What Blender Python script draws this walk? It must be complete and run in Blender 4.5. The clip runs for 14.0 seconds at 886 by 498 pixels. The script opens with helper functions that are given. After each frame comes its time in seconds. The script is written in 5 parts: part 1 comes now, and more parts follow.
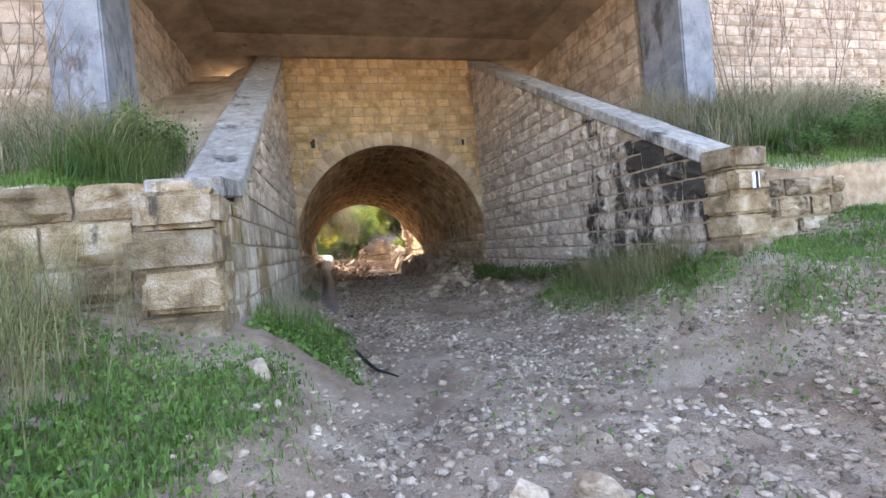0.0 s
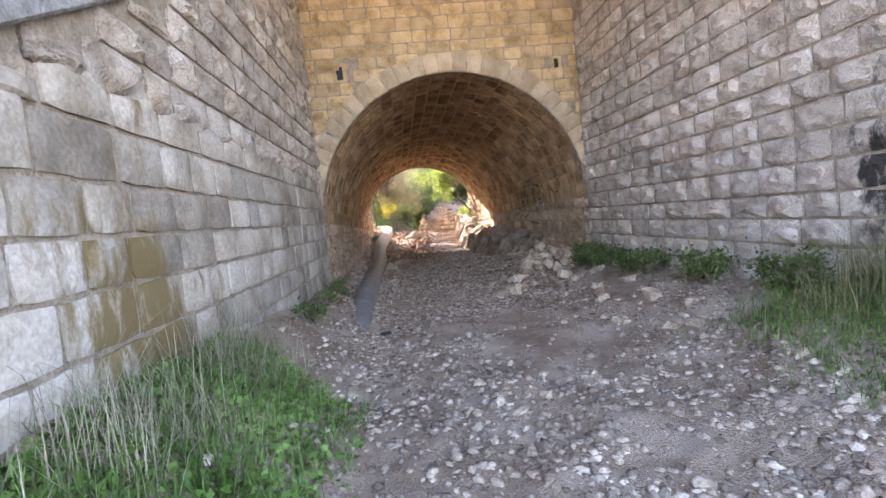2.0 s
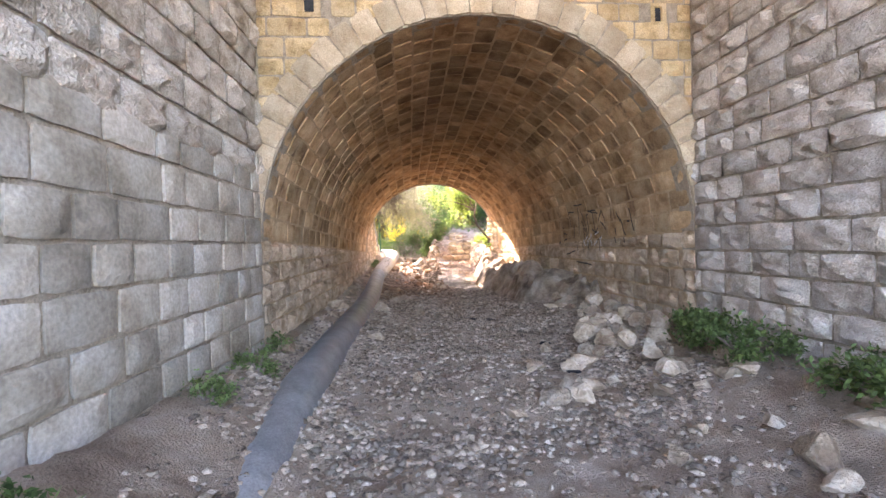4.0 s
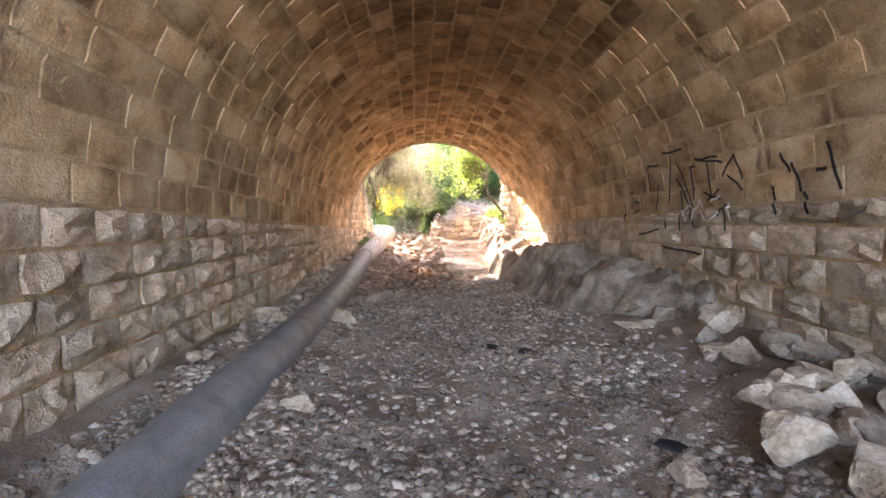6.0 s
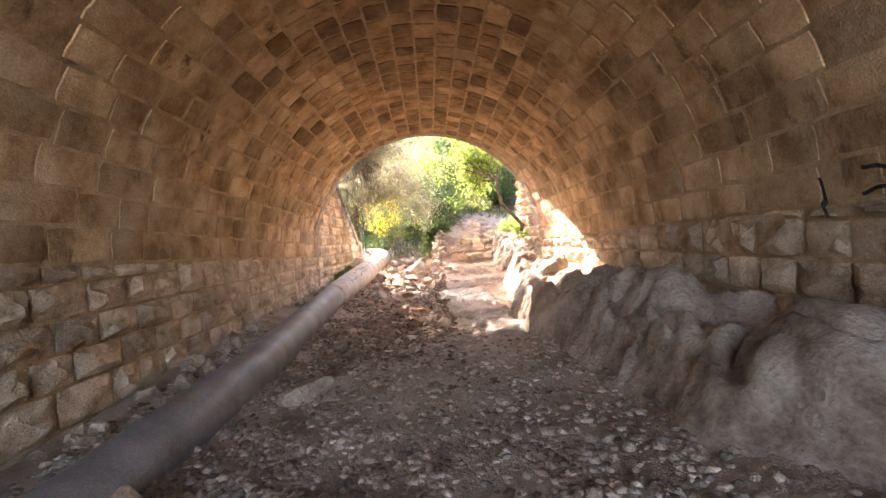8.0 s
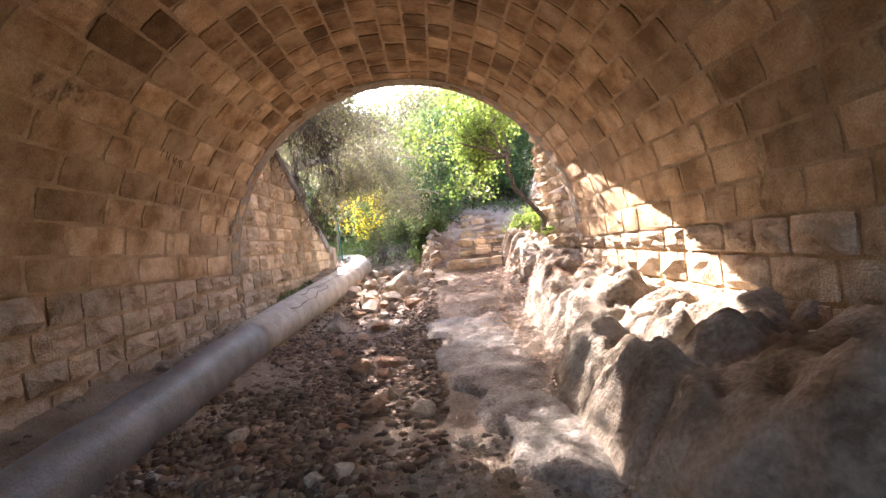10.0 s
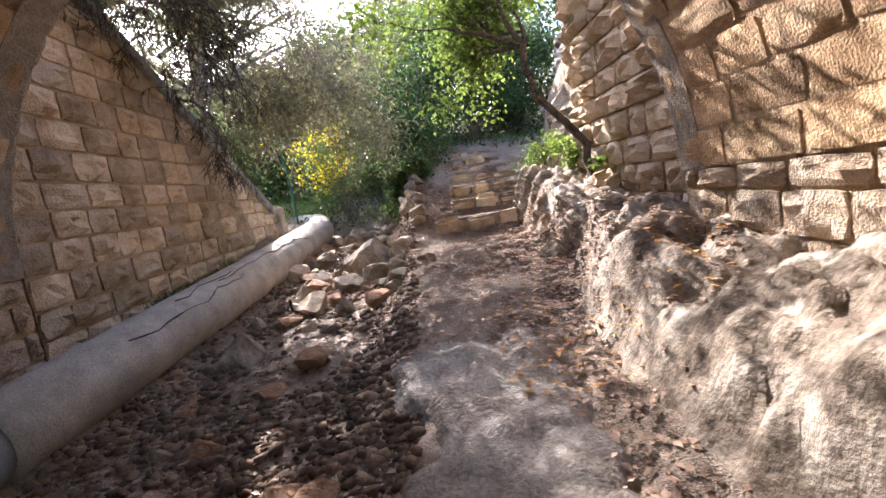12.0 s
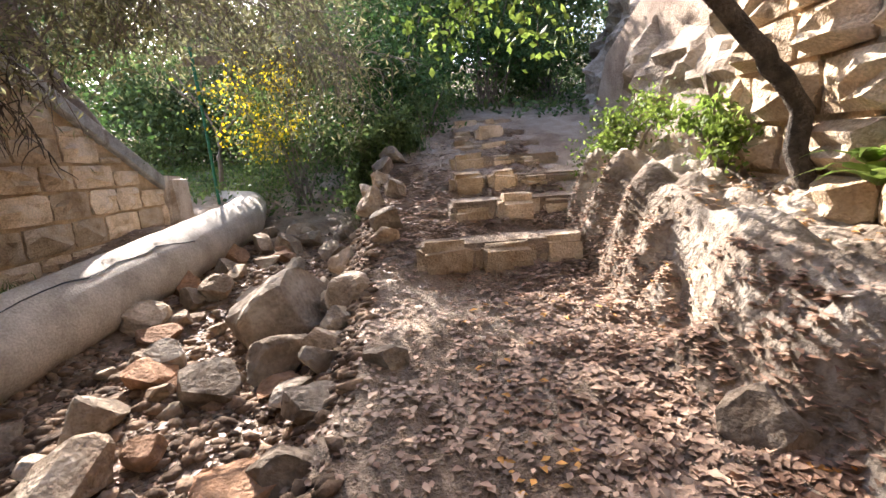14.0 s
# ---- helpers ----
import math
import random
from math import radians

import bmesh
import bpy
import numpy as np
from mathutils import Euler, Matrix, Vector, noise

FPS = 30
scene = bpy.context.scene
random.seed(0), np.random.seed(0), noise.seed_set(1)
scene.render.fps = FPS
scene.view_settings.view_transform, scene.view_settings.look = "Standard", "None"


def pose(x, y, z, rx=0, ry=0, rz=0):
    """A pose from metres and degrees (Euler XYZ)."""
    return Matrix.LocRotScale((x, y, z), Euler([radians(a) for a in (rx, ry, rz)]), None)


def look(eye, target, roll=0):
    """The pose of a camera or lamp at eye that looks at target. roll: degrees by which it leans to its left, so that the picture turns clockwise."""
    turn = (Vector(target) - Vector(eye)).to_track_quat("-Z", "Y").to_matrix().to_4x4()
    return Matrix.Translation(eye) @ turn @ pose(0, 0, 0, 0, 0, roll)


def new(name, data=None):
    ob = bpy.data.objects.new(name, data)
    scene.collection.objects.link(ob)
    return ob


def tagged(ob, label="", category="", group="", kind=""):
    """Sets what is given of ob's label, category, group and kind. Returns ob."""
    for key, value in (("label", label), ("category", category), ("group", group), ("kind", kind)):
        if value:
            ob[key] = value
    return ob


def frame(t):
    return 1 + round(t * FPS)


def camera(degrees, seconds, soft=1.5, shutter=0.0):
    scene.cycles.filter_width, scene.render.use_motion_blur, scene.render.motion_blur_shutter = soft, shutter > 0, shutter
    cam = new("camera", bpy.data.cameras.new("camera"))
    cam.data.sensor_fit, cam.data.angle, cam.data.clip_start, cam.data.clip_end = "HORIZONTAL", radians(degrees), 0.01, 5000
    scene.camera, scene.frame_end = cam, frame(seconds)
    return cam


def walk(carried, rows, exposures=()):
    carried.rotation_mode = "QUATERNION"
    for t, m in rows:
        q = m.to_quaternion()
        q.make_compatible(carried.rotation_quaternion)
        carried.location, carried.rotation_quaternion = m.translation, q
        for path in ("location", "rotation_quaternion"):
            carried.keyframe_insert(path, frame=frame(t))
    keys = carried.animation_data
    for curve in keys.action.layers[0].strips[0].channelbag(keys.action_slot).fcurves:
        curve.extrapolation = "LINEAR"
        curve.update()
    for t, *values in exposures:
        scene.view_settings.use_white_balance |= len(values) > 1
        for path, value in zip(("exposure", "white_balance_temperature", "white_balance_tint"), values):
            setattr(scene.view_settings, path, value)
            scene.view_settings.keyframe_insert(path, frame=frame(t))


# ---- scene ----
cam = camera(88.9, 14.0)
METRES, EYE, TILT, LEAN, TURN = 27.3, 1.5, 0.0, 0.0, -14.3
ROWS = [
    (0.0, 0.0, 0.0, 0.0, -0.07, -0.82, 5.16),
    (0.5, 0.0023, 0.0361, 0.0007, -0.06, -3.75, 6.64),
    (1.0, 0.0006, 0.0764, 0.0018, 0.8, -3.99, 3.68),
    (1.5, -0.0047, 0.1129, 0.002, 6.22, -4.01, 2.47),
    (2.0, -0.0124, 0.1496, 0.0034, 8.38, -4.13, 5.91),
    (2.5, -0.0178, 0.1864, 0.0046, 10.22, 1.41, 6.03),
    (5.0, -0.0436, 0.3552, 0.0029, 9.12, -1.82, -0.25),
    (5.5, -0.0489, 0.393, 0.0015, 10.59, -0.14, 4.61),
    (6.0, -0.0552, 0.4299, 0.002, 10.85, -3.66, 0.91),
    (6.5, -0.0584, 0.4668, 0.0012, 10.64, -3.17, 4.09),
    (7.0, -0.0646, 0.5058, 0.0022, 10.97, -3.33, 3.32),
    (7.5, -0.0669, 0.5434, 0.0011, 11.96, -1.31, 3.62),
    (10.0, -0.0921, 0.7223, 0.0013, 12.97, -1.11, 6.05),
    (10.5, -0.0959, 0.7578, 0.0023, 15.0, 1.27, 3.56),
    (11.0, -0.1023, 0.788, 0.0027, 16.1, -2.72, 5.77),
    (11.5, -0.1091, 0.8224, 0.0013, 16.19, -4.26, 7.55),
    (12.0, -0.1177, 0.8552, 0.001, 11.87, -7.84, 9.17),
    (12.5, -0.1236, 0.8888, 0.0014, 11.31, -7.03, 4.82),
    (13.0, -0.131, 0.9231, 0.0023, 10.34, -7.95, 6.22),
    (13.5, -0.1359, 0.9571, 0.0033, 10.12, -8.89, 5.54),
    (14.0, -0.1461, 0.9861, 0.0059, 10.81, -11.19, 4.11),
]
EXPOSURES = [(0.0, 3.25, 7200, 20), (1.0, 3.65, 7100, 23), (2.0, 3.95, 7000, 25), (2.7, 4.25, 6800, 26), (5.0, 4.7, 7000, 25), (6.5, 4.8, 7100, 26), (7.5, 4.65, 7200, 27), (10.0, 3.7, 6300, 22), (11.0, 3.2, 5900, 22), (12.0, 2.6, 5900, 19), (14.0, 2.5, 6200, 17)]
walk(cam, [(t, pose(0, 0, EYE, TILT, LEAN, TURN) @ pose(METRES * x, METRES * y, METRES * z, 90 + pitch, roll, yaw)) for t, x, y, z, yaw, pitch, roll in ROWS], EXPOSURES)

# ---- light ----
SUN_TO = Vector((-0.45, 1.0, 0.75)).normalized()
world = bpy.data.worlds.new("sky")
scene.world = world
world.use_nodes = True
wn = world.node_tree.nodes
sky = wn.new("ShaderNodeTexSky")
sky.sky_type = "NISHITA"
sky.sun_disc = False
sky.sun_elevation = math.asin(SUN_TO.z)
sky.sun_rotation = math.atan2(SUN_TO.x, SUN_TO.y)
sky.dust_density = 2.0
world.node_tree.links.new(sky.outputs[0], wn["Background"].inputs[0])
wn["Background"].inputs[1].default_value = 0.15
sun = new("sun", bpy.data.lights.new("sun", "SUN"))
sun.data.energy, sun.data.angle, sun.data.color = 5.0, radians(0.5), (1.0, 0.93, 0.82)
sun.matrix_basis = look(SUN_TO * 60, (0, 0, 0))

# ---- numbers of the plan ----
XL, XR, XC = -0.8, 4.9, 2.05        # faces of the passage walls, its middle
YF, YE = 13.65, 27.3                # entry face, exit face


def vault_r(y):
    return 2.85 - 0.02 * (y - YF) / (YE - YF)


def vault_z(y):
    return 1.73 - 0.39 * (y - YF) / (YE - YF)


# ---- materials ----
def mat(name, colors, scale=6.0, rough=0.9, bump=0.4, fine=60.0, rand=0.0, island=0.0, stain=None, metal=0.0, detail=8.0):
    """Noise between colours, fine grain, dark stains, random tint per piece."""
    m = bpy.data.materials.new(name)
    m.use_nodes = True
    nt = m.node_tree
    N, L = nt.nodes, nt.links
    bsdf = N["Principled BSDF"]
    geo = N.new("ShaderNodeNewGeometry")
    n1 = N.new("ShaderNodeTexNoise")
    n1.inputs["Scale"].default_value, n1.inputs["Detail"].default_value = scale, detail
    n1.inputs["Roughness"].default_value = 0.65
    L.new(geo.outputs["Position"], n1.inputs["Vector"])
    ramp = N.new("ShaderNodeValToRGB")
    el = ramp.color_ramp.elements
    el[0].position, el[1].position = 0.36, 0.64
    el[0].color, el[1].color = (*colors[0], 1), (*colors[-1], 1)
    for i, c in enumerate(colors[1:-1]):
        e = el.new(0.36 + 0.28 * (i + 1) / (len(colors) - 1))
        e.color = (*c, 1)
    L.new(n1.outputs["Fac"], ramp.inputs["Fac"])
    col = ramp.outputs["Color"]
    n2 = N.new("ShaderNodeTexNoise")
    n2.inputs["Scale"].default_value, n2.inputs["Detail"].default_value = fine, 6.0
    L.new(geo.outputs["Position"], n2.inputs["Vector"])

    def mult(col, fac_out, lo, hi):
        mr = N.new("ShaderNodeMapRange")
        mr.inputs["From Min"].default_value, mr.inputs["From Max"].default_value = 0.25, 0.75
        mr.inputs["To Min"].default_value, mr.inputs["To Max"].default_value = lo, hi
        L.new(fac_out, mr.inputs["Value"])
        mx = N.new("ShaderNodeVectorMath")
        mx.operation = "SCALE"
        L.new(col, mx.inputs[0])
        L.new(mr.outputs[0], mx.inputs["Scale"])
        return mx.outputs[0]

    col = mult(col, n2.outputs["Fac"], 0.74, 1.22)
    if rand:
        oi = N.new("ShaderNodeObjectInfo")
        col = mult(col, oi.outputs["Random"], 1 - rand, 1 + rand * 0.6)
    if island:
        col = mult(col, geo.outputs["Random Per Island"], 1 - island, 1 + island)
    if stain:
        # dark growth of its own shape: colour, noise scale, threshold, stretch upright, y range
        sc, s_scale, thr, lo_y, hi_y = stain
        mp = N.new("ShaderNodeMapping")
        mp.inputs["Scale"].default_value = (1, 1, 0.35)
        L.new(geo.outputs["Position"], mp.inputs["Vector"])
        n3 = N.new("ShaderNodeTexNoise")
        n3.inputs["Scale"].default_value, n3.inputs["Detail"].default_value = s_scale, 9
        n3.inputs["Roughness"].default_value = 0.7
        L.new(mp.outputs[0], n3.inputs["Vector"])
        sep = N.new("ShaderNodeSeparateXYZ")
        L.new(geo.outputs["Position"], sep.inputs[0])
        win = N.new("ShaderNodeMapRange")
        win.interpolation_type = "SMOOTHSTEP"
        win.inputs["From Min"].default_value, win.inputs["From Max"].default_value = hi_y, lo_y
        win.inputs["To Min"].default_value, win.inputs["To Max"].default_value = -0.3, 0.0
        L.new(sep.outputs["Y"], win.inputs["Value"])
        ad = N.new("ShaderNodeMath")
        L.new(n3.outputs["Fac"], ad.inputs[0])
        L.new(win.outputs[0], ad.inputs[1])
        ms = N.new("ShaderNodeMapRange")
        ms.inputs["From Min"].default_value, ms.inputs["From Max"].default_value = thr, thr + 0.09
        ms.inputs["To Max"].default_value = 0.93
        L.new(ad.outputs[0], ms.inputs["Value"])
        mx = N.new("ShaderNodeMix")
        mx.data_type = "RGBA"
        L.new(ms.outputs[0], mx.inputs["Factor"])
        L.new(col, mx.inputs[6])
        mx.inputs[7].default_value = (*sc, 1)
        col = mx.outputs[2]
    L.new(col, bsdf.inputs["Base Color"])
    bsdf.inputs["Roughness"].default_value = rough
    bsdf.inputs["Metallic"].default_value = metal
    bsdf.inputs["Specular IOR Level"].default_value = 0.25
    if bump:
        add = N.new("ShaderNodeMath")
        add.operation = "MULTIPLY_ADD"
        add.inputs[1].default_value = 2.5
        L.new(n1.outputs["Fac"], add.inputs[0])
        L.new(n2.outputs["Fac"], add.inputs[2])
        bp = N.new("ShaderNodeBump")
        bp.inputs["Strength"].default_value, bp.inputs["Distance"].default_value = bump, 0.045
        L.new(add.outputs[0], bp.inputs["Height"])
        L.new(bp.outputs[0], bsdf.inputs["Normal"])
    return m


def leaf_mat(name, a, b, trans=0.35):
    m = mat(name, [a, b], scale=1.5, rough=0.55, bump=0, fine=20, island=0.35)
    nt = m.node_tree
    bsdf = nt.nodes["Principled BSDF"]
    src = bsdf.inputs["Base Color"].links[0].from_socket
    tr = nt.nodes.new("ShaderNodeBsdfTranslucent")
    nt.links.new(src, tr.inputs[0])
    mx = nt.nodes.new("ShaderNodeMixShader")
    mx.inputs[0].default_value = trans
    nt.links.new(bsdf.outputs[0], mx.inputs[1])
    nt.links.new(tr.outputs[0], mx.inputs[2])
    nt.links.new(mx.outputs[0], nt.nodes["Material Output"].inputs[0])
    return m


M_STONE = mat("pale_limestone", [(0.33, 0.25, 0.18), (0.51, 0.42, 0.33), (0.60, 0.52, 0.43)], 4, rand=0.16, bump=0.8, stain=((0.16, 0.12, 0.09), 1.5, 0.64, 0, 100))
M_WEATHER = mat("weathered_limestone", [(0.15, 0.105, 0.06), (0.33, 0.25, 0.155), (0.49, 0.42, 0.33)], 3.2, rand=0.3, bump=0.8, stain=((0.05, 0.042, 0.033), 2.6, 0.56, 0, 100))
M_STAINED = mat("blackened_limestone", [(0.36, 0.29, 0.23), (0.53, 0.45, 0.37), (0.62, 0.55, 0.47)], 4, rand=0.14, bump=0.8, stain=((0.016, 0.015, 0.014), 1.9, 0.45, 6.9, 8.9))
M_OCHRE = mat("ochre_limestone", [(0.36, 0.25, 0.12), (0.54, 0.39, 0.21), (0.60, 0.46, 0.28)], 3, rand=0.16, bump=0.8, stain=((0.20, 0.13, 0.07), 1.8, 0.64, 0, 100))
M_EXITST = mat("warm_limestone", [(0.40, 0.28, 0.17), (0.59, 0.45, 0.30), (0.69, 0.56, 0.42)], 3, rand=0.26, bump=0.6, stain=((0.17, 0.15, 0.06), 1.6, 0.56, 0, 100))
M_VAULT = mat("brown_limestone", [(0.27, 0.165, 0.08), (0.47, 0.315, 0.175), (0.60, 0.445, 0.275)], 2.2, rand=0.24, bump=0.5, stain=((0.13, 0.08, 0.045), 2.2, 0.55, 0, 100))
M_VJOINT = mat("pale_vault_mortar", [(0.36, 0.245, 0.135), (0.54, 0.39, 0.24)], 5, bump=0.5)
M_MORTAR = mat("grey_mortar", [(0.26, 0.21, 0.15), (0.40, 0.33, 0.25)], 9, bump=0.6)
M_COPING = mat("coping_stone", [(0.23, 0.215, 0.195), (0.40, 0.385, 0.355)], 7, rand=0.12, bump=0.5, stain=((0.05, 0.05, 0.05), 1.7, 0.56, 5, 60))
M_CONC = mat("weathered_concrete", [(0.19, 0.15, 0.11), (0.33, 0.27, 0.20)], 1.4, bump=0.25, stain=((0.11, 0.08, 0.05), 0.9, 0.6, 0, 100))
M_PIER = mat("blue_grey_paint", [(0.15, 0.175, 0.21), (0.27, 0.305, 0.35)], 2.6, bump=0.25, stain=((0.08, 0.08, 0.085), 2.0, 0.53, 0, 100))
M_ROCK = mat("bare_bedrock", [(0.13, 0.095, 0.065), (0.27, 0.215, 0.16), (0.40, 0.34, 0.27)], 2.2, bump=0.55, fine=30, stain=((0.10, 0.07, 0.05), 1.1, 0.57, 0, 100))
M_LOOSE = mat("loose_rock", [(0.25, 0.175, 0.115), (0.40, 0.31, 0.22), (0.53, 0.44, 0.34)], 4, bump=0.7, fine=30, rand=0.3)
M_GRAVEL = mat("gravel_stones", [(0.20, 0.15, 0.11), (0.31, 0.245, 0.185), (0.43, 0.36, 0.285)], 2, bump=0.5, island=0.45)
M_SOIL = mat("sandy_soil", [(0.24, 0.17, 0.12), (0.36, 0.275, 0.20), (0.45, 0.36, 0.28)], 1.6, bump=1.0, fine=70)
M_SLOPE = mat("sandy_slope", [(0.34, 0.25, 0.16), (0.55, 0.45, 0.33)], 2, bump=0.8)
M_PIPE = mat("grey_pipe", [(0.17, 0.165, 0.16), (0.27, 0.265, 0.26)], 3, rough=0.45, bump=0.12)
M_PIPE2 = mat("dusty_concrete_pipe", [(0.33, 0.29, 0.24), (0.52, 0.47, 0.40)], 3, rough=0.85, bump=0.3)
M_BARK = mat("bark", [(0.05, 0.04, 0.03), (0.14, 0.11, 0.08)], 12, bump=0.8)
M_TWIG = mat("grey_twig", [(0.14, 0.11, 0.09), (0.26, 0.21, 0.17)], 12, bump=0.3)
# this black also stands in for the shade inside the drain holes
M_BLACK = mat("black_paint_and_shade", [(0.012, 0.012, 0.014), (0.03, 0.03, 0.03)], 14, rough=0.6, bump=0)
M_WHITEP = mat("white_paint", [(0.6, 0.6, 0.6), (0.75, 0.75, 0.75)], 14, rough=0.6, bump=0)
M_GREENP = mat("green_paint", [(0.015, 0.10, 0.05), (0.03, 0.15, 0.08)], 14, rough=0.5, bump=0)
M_GRASS = leaf_mat("fresh_grass", (0.075, 0.16, 0.03), (0.17, 0.27, 0.075))
M_DRY = leaf_mat("dry_grass", (0.20, 0.19, 0.12), (0.40, 0.37, 0.27))
M_LEAF = leaf_mat("green_leaves", (0.07, 0.12, 0.035), (0.165, 0.22, 0.075), 0.42)
M_BRIGHT = leaf_mat("bright_leaves", (0.115, 0.185, 0.03), (0.23, 0.30, 0.06), 0.5)
M_DARK = leaf_mat("dark_leaves", (0.035, 0.085, 0.02), (0.10, 0.17, 0.05))
M_YELLOW = leaf_mat("yellow_flowers", (0.70, 0.52, 0.01), (0.85, 0.68, 0.03), 0.4)
M_OLIVE = leaf_mat("olive_leaves", (0.16, 0.16, 0.07), (0.30, 0.29, 0.15), 0.4)
M_FALLEN = leaf_mat("fallen_leaves", (0.24, 0.14, 0.09), (0.55, 0.40, 0.29), 0.15)


M_ORANGE = leaf_mat("orange_leaves", (0.50, 0.22, 0.05), (0.72, 0.40, 0.12), 0.25)


# ---- helpers of the build ----
def mesh_of(name, verts, faces, material, smooth=False):
    me = bpy.data.meshes.new(name)
    me.from_pydata([tuple(v) for v in verts], [], faces)
    me.materials.append(material)
    if smooth:
        me.polygons.foreach_set("use_smooth", [True] * len(me.polygons))
    me.update()
    return me


def fast_mesh(name, verts, tris, material):
    """A large mesh of triangles from arrays."""
    me = bpy.data.meshes.new(name)
    me.vertices.add(len(verts))
    me.vertices.foreach_set("co", np.asarray(verts, dtype=np.float32).ravel())
    n = len(tris)
    me.loops.add(n * 3)
    me.loops.foreach_set("vertex_index", np.asarray(tris, dtype=np.int32).ravel())
    me.polygons.add(n)
    me.polygons.foreach_set("loop_start", np.arange(0, n * 3, 3, dtype=np.int32))
    me.materials.append(material)
    me.update(calc_edges=True)
    return me


def thing(name, me, label, category, kind="", group="", m=None):
    ob = tagged(new(name, me), label, category, group, kind)
    if m is not None:
        ob.matrix_basis = m
    return ob


def part(name, me, parent, label="", m=None, kind=""):
    ob = new(name, me)
    ob.parent = parent
    if m is not None:
        ob.matrix_basis = parent.matrix_basis.inverted() @ m
    return tagged(ob, label, kind=kind)


def lattice(ix, iy, seed):
    n = (ix * 374761393 + iy * 668265263 + seed * 1442695041) & 0xFFFFFFFF
    n = ((n ^ (n >> 13)) * 1274126177) & 0xFFFFFFFF
    return ((n ^ (n >> 16)) & 0xFFFF) / 65535.0


def vnoise(x, y, seed=0):
    x, y = np.asarray(x, float), np.asarray(y, float)
    ix, iy = np.floor(x).astype(np.int64), np.floor(y).astype(np.int64)
    fx, fy = x - ix, y - iy
    fx, fy = fx * fx * (3 - 2 * fx), fy * fy * (3 - 2 * fy)
    a, b = lattice(ix, iy, seed), lattice(ix + 1, iy, seed)
    c, d = lattice(ix, iy + 1, seed), lattice(ix + 1, iy + 1, seed)
    return (a + (b - a) * fx) * (1 - fy) + (c + (d - c) * fx) * fy - 0.5


def fbm(x, y, seed=0, octaves=4, gain=0.5):
    return sum(vnoise(np.asarray(x) * 2 ** i, np.asarray(y) * 2 ** i, seed + i) * gain ** i for i in range(octaves))


def ss(a, b, x):
    t = np.clip((np.asarray(x, float) - a) / (b - a), 0, 1)
    return t * t * (3 - 2 * t)


def prism_x(poly, x0, x1):
    """A solid with the outline poly in (y, z), between x0 and x1."""
    n = len(poly)
    v = [(x0, y, z) for y, z in poly] + [(x1, y, z) for y, z in poly]
    f = [tuple(range(n)), tuple(range(2 * n - 1, n - 1, -1))]
    f += [(i, n + i, n + (i + 1) % n, (i + 1) % n) for i in range(n)]
    return v, f


def box(x0, x1, y0, y1, z0, z1):
    return prism_x([(y0, z0), (y1, z0), (y1, z1), (y0, z1)], x0, x1)


def tube(points, radii, sides=8, cap=True):
    """Tapered tube through points."""
    v, f = [], []
    pts = [Vector(p) for p in points]
    for i, p in enumerate(pts):
        d = (pts[min(i + 1, len(pts) - 1)] - pts[max(i - 1, 0)]).normalized()
        a = d.orthogonal().normalized() if abs(d.z) > 0.95 else d.cross(Vector((0, 0, 1))).normalized()
        b = d.cross(a)
        for k in range(sides):
            w = 2 * math.pi * k / sides
            v.append(p + (a * math.cos(w) + b * math.sin(w)) * radii[i])
    for i in range(len(pts) - 1):
        for k in range(sides):
            q = (k + 1) % sides
            f.append((i * sides + k, i * sides + q, (i + 1) * sides + q, (i + 1) * sides + k))
    if cap:
        f.append(tuple(range(sides - 1, -1, -1)))
        f.append(tuple(range((len(pts) - 1) * sides, len(pts) * sides)))
    return v, f


def join(pieces):
    v, f = [], []
    for pv, pf in pieces:
        o = len(v)
        v += list(pv)
        f += [tuple(i + o for i in q) for q in pf]
    return v, f


